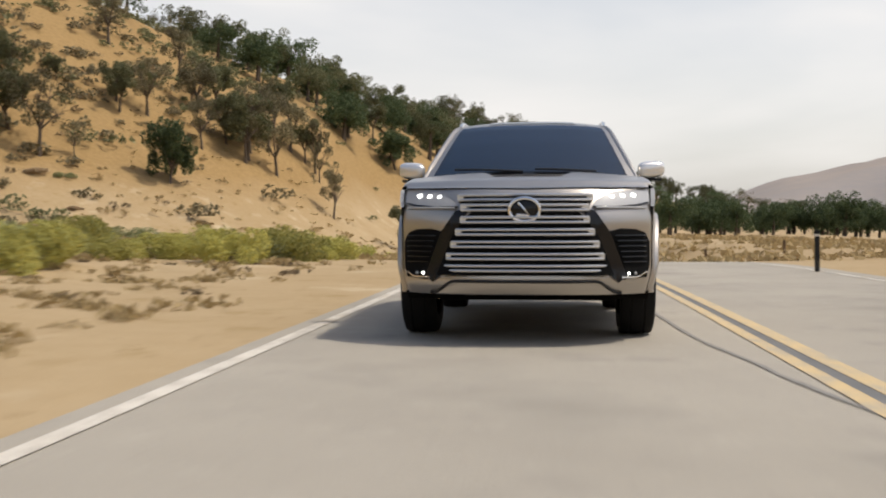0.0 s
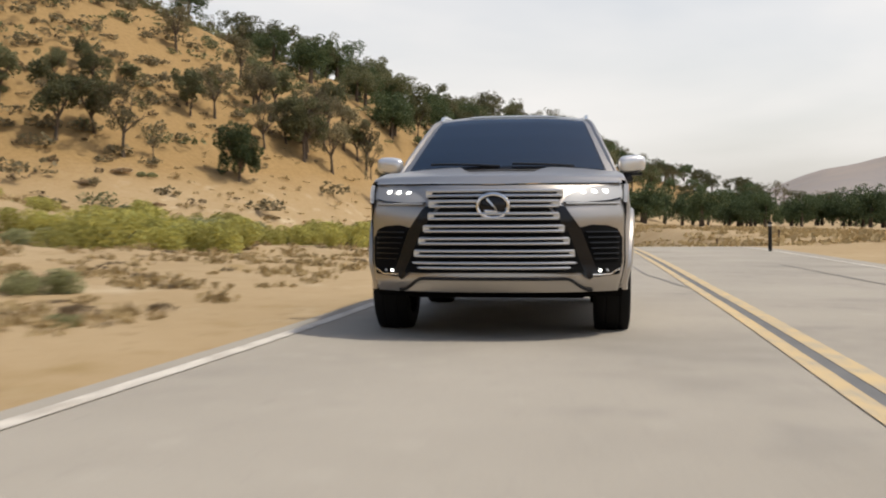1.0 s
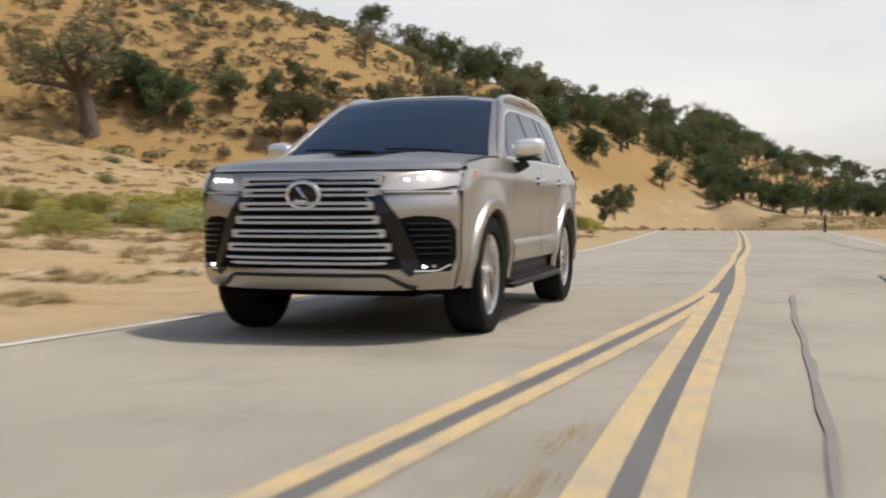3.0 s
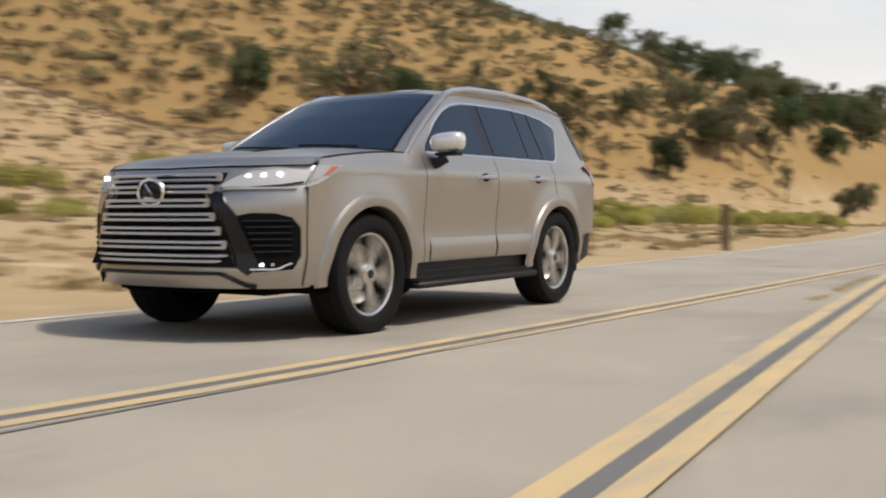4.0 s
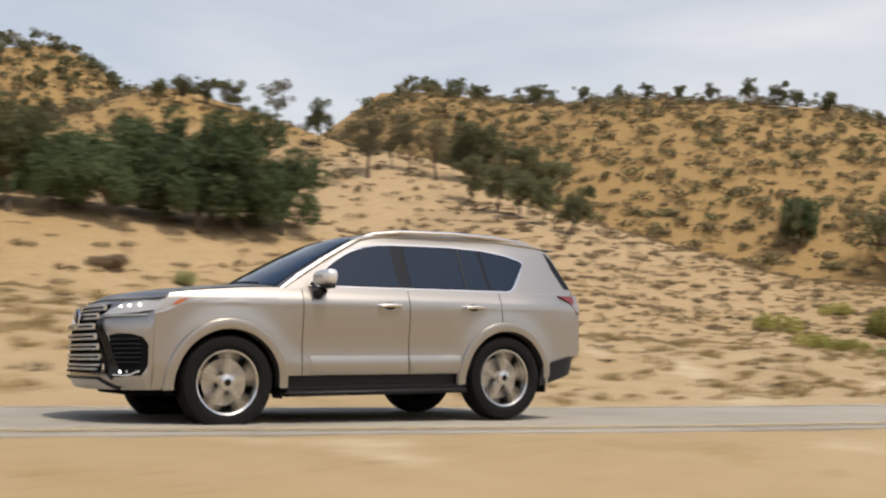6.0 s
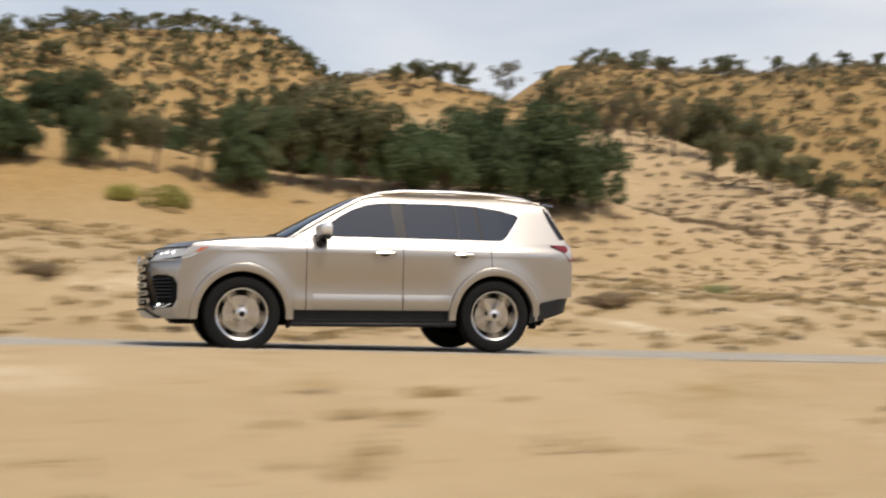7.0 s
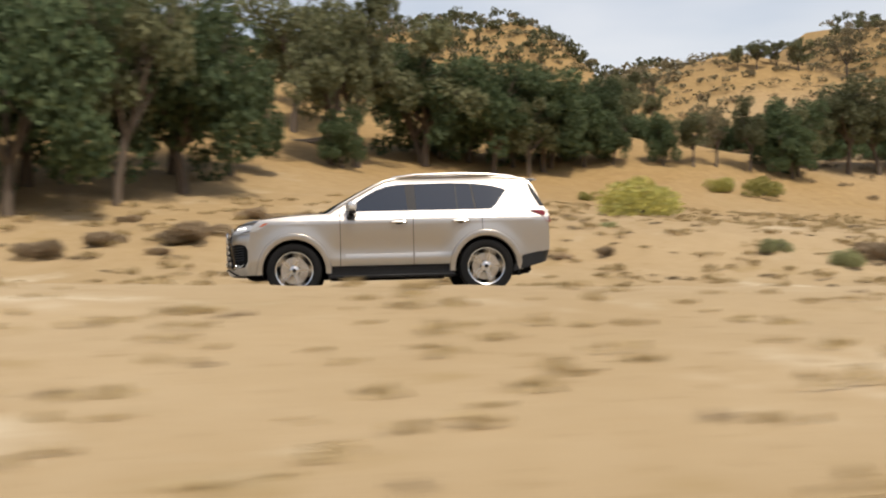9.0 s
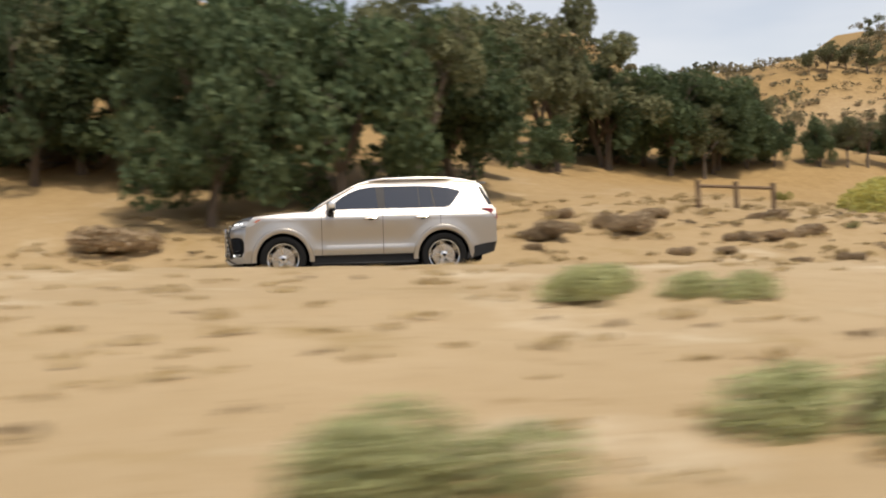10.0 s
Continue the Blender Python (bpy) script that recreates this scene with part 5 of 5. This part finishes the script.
for x, y, w in SCRUB_SPOTS:
    shrub_at("scrub", x, y, w, "dry shrubs on the dirt", 0.9)
for x, y, w in SAGE_SPOTS:
    shrub_at("sage", x, y, w * 0.95, "sage bushes")
for x, y, w in BRUSH_SPOTS:
    shrub_at("rabbit", x, y, w * 0.9, "rabbitbrush along the road", 0.75)
for x, y, w in ((-19.75, -89.65, 0.95), (-19.05, -88.85, 0.78), (-15.55, -93.65, 0.95), (-15.45, -91.4, 1.05), (-15.0, -95.3, 0.5)):
    shrub_at("sage", x, y, w, "sage bushes", 0.78)


def brush_band():
    rng = np.random.default_rng(8)
    for _ in range(150):
        y = rng.uniform(-16, 62)
        k = int(np.argmin(np.abs(CEN[:, 1] - y)))
        off = float(np.interp(y, [-16, 0, 15, 30, 58], [19, 15, 11, 7.0, 6.5])) + abs(rng.normal()) * float(np.interp(y, [-16, 0, 30, 58], [3.5, 4.5, 6, 9]))
        shrub_at("rabbit" if rng.uniform() < 0.75 else "sage", CEN[k, 0] - off, y, rng.uniform(0.9, 1.9), "rabbitbrush along the road", rng.uniform(0.65, 0.9))
    for _ in range(110):
        u = rng.uniform()
        kind = ("sage", "sage", "rabbit", "scrub")[int(rng.integers(4))]
        shrub_at(kind, -13 - 27 * u + rng.normal() * 2.0, 80 - 3 * u - abs(rng.normal()) * 12, rng.uniform(1.1, 2.4), "brush at the foot of the hill", rng.uniform(0.6, 0.85))
    for _ in range(40):
        y = rng.uniform(20, 95)
        shrub_at("sage" if rng.uniform() < 0.6 else "scrub", CEN[min(int(y + 170), 319), 0] - rng.uniform(16, 42), y, rng.uniform(0.8, 1.8), "sage bushes", 0.7)


brush_band()


def scatter(name, label, category, mat, n, spot, size, quads, leaf, flat, seed):
    """Many small clumps as one object."""
    rng = np.random.default_rng(seed)
    xy = np.array([spot(rng) for _ in range(n)])
    z = land(xy[:, 0], xy[:, 1])
    w = rng.uniform(*size, n)
    base = [leaf_cloud(rng, np.c_[rng.normal(size=(5, 2)) * 0.26, rng.uniform(0.04, 0.22, 5) * flat], rng.uniform(0.15, 0.28, 5), quads, leaf, flat) for _ in range(6)]
    out = []
    for i in range(n):
        v = base[i % 6] * w[i]
        a = rng.uniform(0, 6.28)
        c, s = math.cos(a), math.sin(a)
        out.append(np.c_[v[:, 0] * c - v[:, 1] * s + xy[i, 0], v[:, 0] * s + v[:, 1] * c + xy[i, 1], np.maximum(v[:, 2], -0.02) + z[i]])
    ob = new(name, cloud_mesh(name, np.concatenate(out), M[mat]))
    return tagged(ob, label, category, kind="stuff")


def spaced(pick, gap):
    """Keeps the spots of pick at least gap apart, as shrubs that share the rain stand."""
    kept = []

    def f(rng):
        for _ in range(40):
            p = pick(rng)
            if not kept or np.min(np.hypot(*(np.array(kept) - p).T)) > gap:
                break
        kept.append(p)
        return p
    return f


def field(x0, x1, y0, y1, side=None):
    def f(rng):
        while True:
            x, y = rng.uniform(x0, x1), rng.uniform(y0, y1)
            k = int(np.argmin(np.abs(CEN[:, 1] - y)))
            d = x - CEN[k, 0]
            if (side == "w" and d > -5.2) or (side == "e" and (d < 4.5 or abs(x - second_road(y) - 1.0) < 4.2 or x > second_road(y) + 1)):
                continue
            return x, y
    return f


scatter("hill_scrub", "olive-brown scrub in round clumps on the dry hillside", "scrub", "hill_brush", 1050, spaced(along([(-170, 88), (-145, 82), (-118, 78), (-92, 88), (-70, 98), (-50, 112)], 15), 2.0), (1.8, 4.2), 150, 0.060, 0.8, 81)
scatter("hill_scrub", "small brown scrub on the dry hillside", "scrub", "scrub", 800, spaced(along([(-150, 85), (-118, 74), (-92, 84), (-70, 94), (-50, 108)], 17), 2.0), (0.8, 2.0), 70, 0.075, 0.7, 95)
scatter("hill_scrub", "olive green scrub on the dry hillside", "scrub", "oak", 170, spaced(along([(-150, 85), (-118, 78), (-92, 88), (-70, 98), (-50, 112)], 18), 2.0), (1.8, 4.0), 170, 0.055, 0.85, 82)
scatter("knoll_scrub", "brown tufts dotted over the pale knoll", "scrub", "scrub", 620, spaced(along([(-86, -4), (-68, -4), (-58, 4), (-48, 12)], 9), 1.7), (0.8, 1.7), 90, 0.060, 0.55, 83)
scatter("knoll_scrub", "brown tufts on the foot of the pale knoll", "scrub", "scrub", 640, spaced(along([(-60, -32), (-50, -24), (-47, -13), (-44, 0), (-42, 12)], 6), 1.7), (0.6, 1.35), 90, 0.060, 0.5, 94)
scatter("far_scrub", "grey-green scrub over the far hill", "scrub", "oak", 1150, spaced(along([(-195, -50), (-175, -20), (-165, 10), (-170, 35), (-185, 60)], 18), 2.0), (1.8, 4.6), 80, 0.085, 0.8, 84)
scatter("far_scrub", "brown scrub over the far hill", "scrub", "hill_brush", 1150, spaced(along([(-190, -50), (-170, -20), (-160, 10), (-165, 40)], 20), 2.0), (1.5, 4.0), 70, 0.085, 0.75, 85)
scatter("far_scrub", "olive scrub on the saddle", "scrub", "hill_brush", 420, spaced(along([(-84, -6), (-98, -12), (-115, -12), (-140, -6)], 9), 2.0), (1.0, 2.6), 80, 0.075, 0.8, 92)
scatter("ridge_scrub", "scrub below the northern ridge", "scrub", "oak", 420, along([(-60, 120), (-45, 140), (-30, 165), (-10, 225)], 14), (1.2, 3.4), 70, 0.085, 0.8, 86)
scatter("dry_tufts", "low straw-coloured grass tufts on bare dirt", "grass", "straw", 3400, field(-44, 6, -100, 26, "w"), (0.25, 0.8), 44, 0.085, 0.45, 87)
scatter("dry_tufts", "brown dead tufts on bare dirt", "grass", "scrub", 900, field(-40, 6, -100, 24, "w"), (0.2, 0.55), 40, 0.085, 0.45, 88)
scatter("verge_tufts", "dry tufts on the dirt between the roads", "grass", "straw", 700, field(-34, -4, -112, -44, "e"), (0.15, 0.42), 22, 0.11, 0.4, 89)
scatter("verge_tufts", "brown dead tufts between the roads", "grass", "scrub", 110, field(-34, -4, -112, -44, "e"), (0.15, 0.32), 18, 0.11, 0.4, 90)
scatter("far_grass", "pale dry grass beyond the crest of the road", "grass", "straw", 2600, field(-30, 60, 30, 120), (0.5, 1.4), 18, 0.14, 0.5, 91)


def joint_grass():
    """Dry grass in the crack between the parting yellow lines."""
    rng = np.random.default_rng(17)
    pts = []
    for a, b, n, wide in (((-1.38, -23.2), (-1.95, -28.0), 90, 0.02), ((-2.38, -31.9), (-2.75, -35.6), 120, 0.03)):
        for _ in range(n):
            u = rng.uniform()
            pts.append((a[0] + (b[0] - a[0]) * u + rng.normal() * wide, a[1] + (b[1] - a[1]) * u))
    it = iter(pts)
    grass = scatter("joint_grass", "thin dry grass growing from a crack in the asphalt", "grass", "straw", len(pts), lambda rng: next(it), (0.06, 0.15), 26, 0.10, 0.3, 96)
    grass.location.z = 0.075


joint_grass()


# ---- posts, fence, fallen wood ----
def build_post(x, y, h, w, label, dark=False):
    bm = bmesh.new()
    rbox(bm, (0, 0, h / 2 - 0.1), (w, w, h + 0.2), 0.012)
    ob = part("marker_post", bm, M["black"] if dark else M["post"], None, smooth=False)
    ob.matrix_basis = pose(x, y, height(x, y), trng.uniform(-1.5, 1.5), trng.uniform(-1.5, 1.5), trng.uniform(0, 90))
    return tagged(ob, label, "post", group="posts along the road")


build_post(-10.4, -35.1, 1.05, 0.15, "weathered brown wooden post beside the road")
build_post(-4.3, -13.7, 1.0, 0.15, "weathered brown wooden post beside the road")
build_post(-20.6, -64.2, 1.0, 0.15, "weathered brown wooden post beside the road")
dark_post = build_post(7.0, 20.6, 0.85, 0.09, "dark marker post with a pale band at the top", True)
bm = bmesh.new()
rbox(bm, (0, 0, 0.76), (0.096, 0.096, 0.05), 0.004)
part("reflector_band", bm, M["white"], dark_post)
build_post(12.7, 41.0, 0.5, 0.1, "small wooden post in the dry grass")
build_post(11.2, 47.0, 0.45, 0.1, "small wooden post in the dry grass")


def build_fence():
    ps = [(-38.9, -71.1), (-38.65, -69.7), (-38.4, -68.3)]
    fence = new("rail_fence")
    tagged(fence, "short brown wooden rail fence on the dirt", "fence")
    tops = []
    for x, y in ps:
        z = height(x, y)
        bm = bmesh.new()
        rbox(bm, (x, y, z + 0.38), (0.13, 0.13, 1.0), 0.015)
        part("post", bm, M["post"], fence, smooth=False)
        tops.append(Vector((x, y, z + 0.70)))
    for a, b in zip(tops, tops[1:]):
        bm = bmesh.new()
        tube(bm, [a, b], 0.055, 7)
        part("rail", bm, M["post"], fence)


build_fence()


def build_log(x, y, l, r, turn, tilt):
    rng = np.random.default_rng(int(abs(x * 7 + y * 3)))
    bm = bmesh.new()
    pts = [(-l / 2, 0, 0), (-l / 5, 0.12 * l, 0.05), (l / 5, 0.05 * l, 0.10), (l / 2, -0.05 * l, 0.16)]
    tube(bm, pts, [r, r * 0.9, r * 0.7, r * 0.35], 8)
    for _ in range(3):
        p = Vector(pts[int(rng.integers(1, 3))])
        tube(bm, [p, p + Vector((rng.uniform(0.1, 0.5), rng.uniform(-0.6, 0.6), rng.uniform(0.2, 0.5))) * l * 0.3], [r * 0.4, r * 0.12], 5)
    ob = part("fallen_log", bm, M["bark"], None)
    ob.matrix_basis = pose(x, y, height(x, y) + r * 0.6, 0, tilt, turn)
    tagged(ob, "grey fallen oak branch lying on the slope", "log", group="fallen branches")


for x, y, l, r, a in ((-49.4, -88.0, 2.6, 0.16, 20), (-48.6, -87.0, 3.0, 0.13, 60), (-49.8, -89.2, 2.2, 0.18, 140), (-47.6, -85.6, 2.4, 0.12, 95), (-56.8, -67.0, 2.6, 0.22, 70), (-56.0, -65.6, 1.8, 0.16, 120), (-56.5, 71.0, 5.0, 0.2, 30), (-51.5, 74.5, 4.0, 0.18, 200)):
    build_log(x, y, l, r, a, -4)


# ---- the far mountain ----
def far_mountain():
    xs, ys = np.meshgrid(np.linspace(150, 2600, 70), np.linspace(1500, 3000, 30))
    u = (ys - 1500) / 1500
    crest = 45 + 150 * smoothstep((xs - 350) / 900) + 18 * wave(xs, ys, 160.0, 0.7) + 8 * wave(xs, ys, 60.0, 2.0)
    z = -12 + crest * np.sin(np.pi * np.clip(u * 1.1, 0, 1)) ** 0.8
    ob = sheet("backdrop_mountain", xs, ys, z, M["hazy"])
    tagged(ob, "bare grey-brown mountain in distant haze", "mountain", kind="structure")


far_mountain()


# ---- cracks and tar seams on the asphalt ----
def seams():
    rng = np.random.default_rng(3)
    def seam(pts, w, lift=0.006):
        P = np.array(pts, float)
        n = 26
        u = np.linspace(0, 1, n)
        t = np.linspace(0, 1, len(P))
        X, Y = np.interp(u, t, P[:, 0]), np.interp(u, t, P[:, 1])
        X = X + np.cumsum(rng.normal(size=n)) * 0.008
        line = np.c_[X, Y]
        zs = np.interp(Y, CEN[:, 1], ROADZ)
        wid = w * (0.6 + 0.6 * rng.uniform(size=n))
        ob = ribbon("tar_seam", line, -wid / 2, wid / 2, lift, M["crack"], n=2, zs=zs)
        ob.parent = road
    seam([(2.0, 3.0), (1.9, 8.0), (2.3, 14.0)], 0.04)
    seam([(1.0, -22.0), (1.6, -17.0), (2.2, -12.0)], 0.07)
    seam([(-1.0, -27.0), (-0.2, -21.0), (0.4, -16.0)], 0.05)
    seam([(-4.6, -36.0), (-3.9, -33.0), (-3.0, -28.0)], 0.04)
    seam([(4.0, -6.0), (4.4, 2.0), (5.0, 12.0)], 0.05)


seams()


motions()
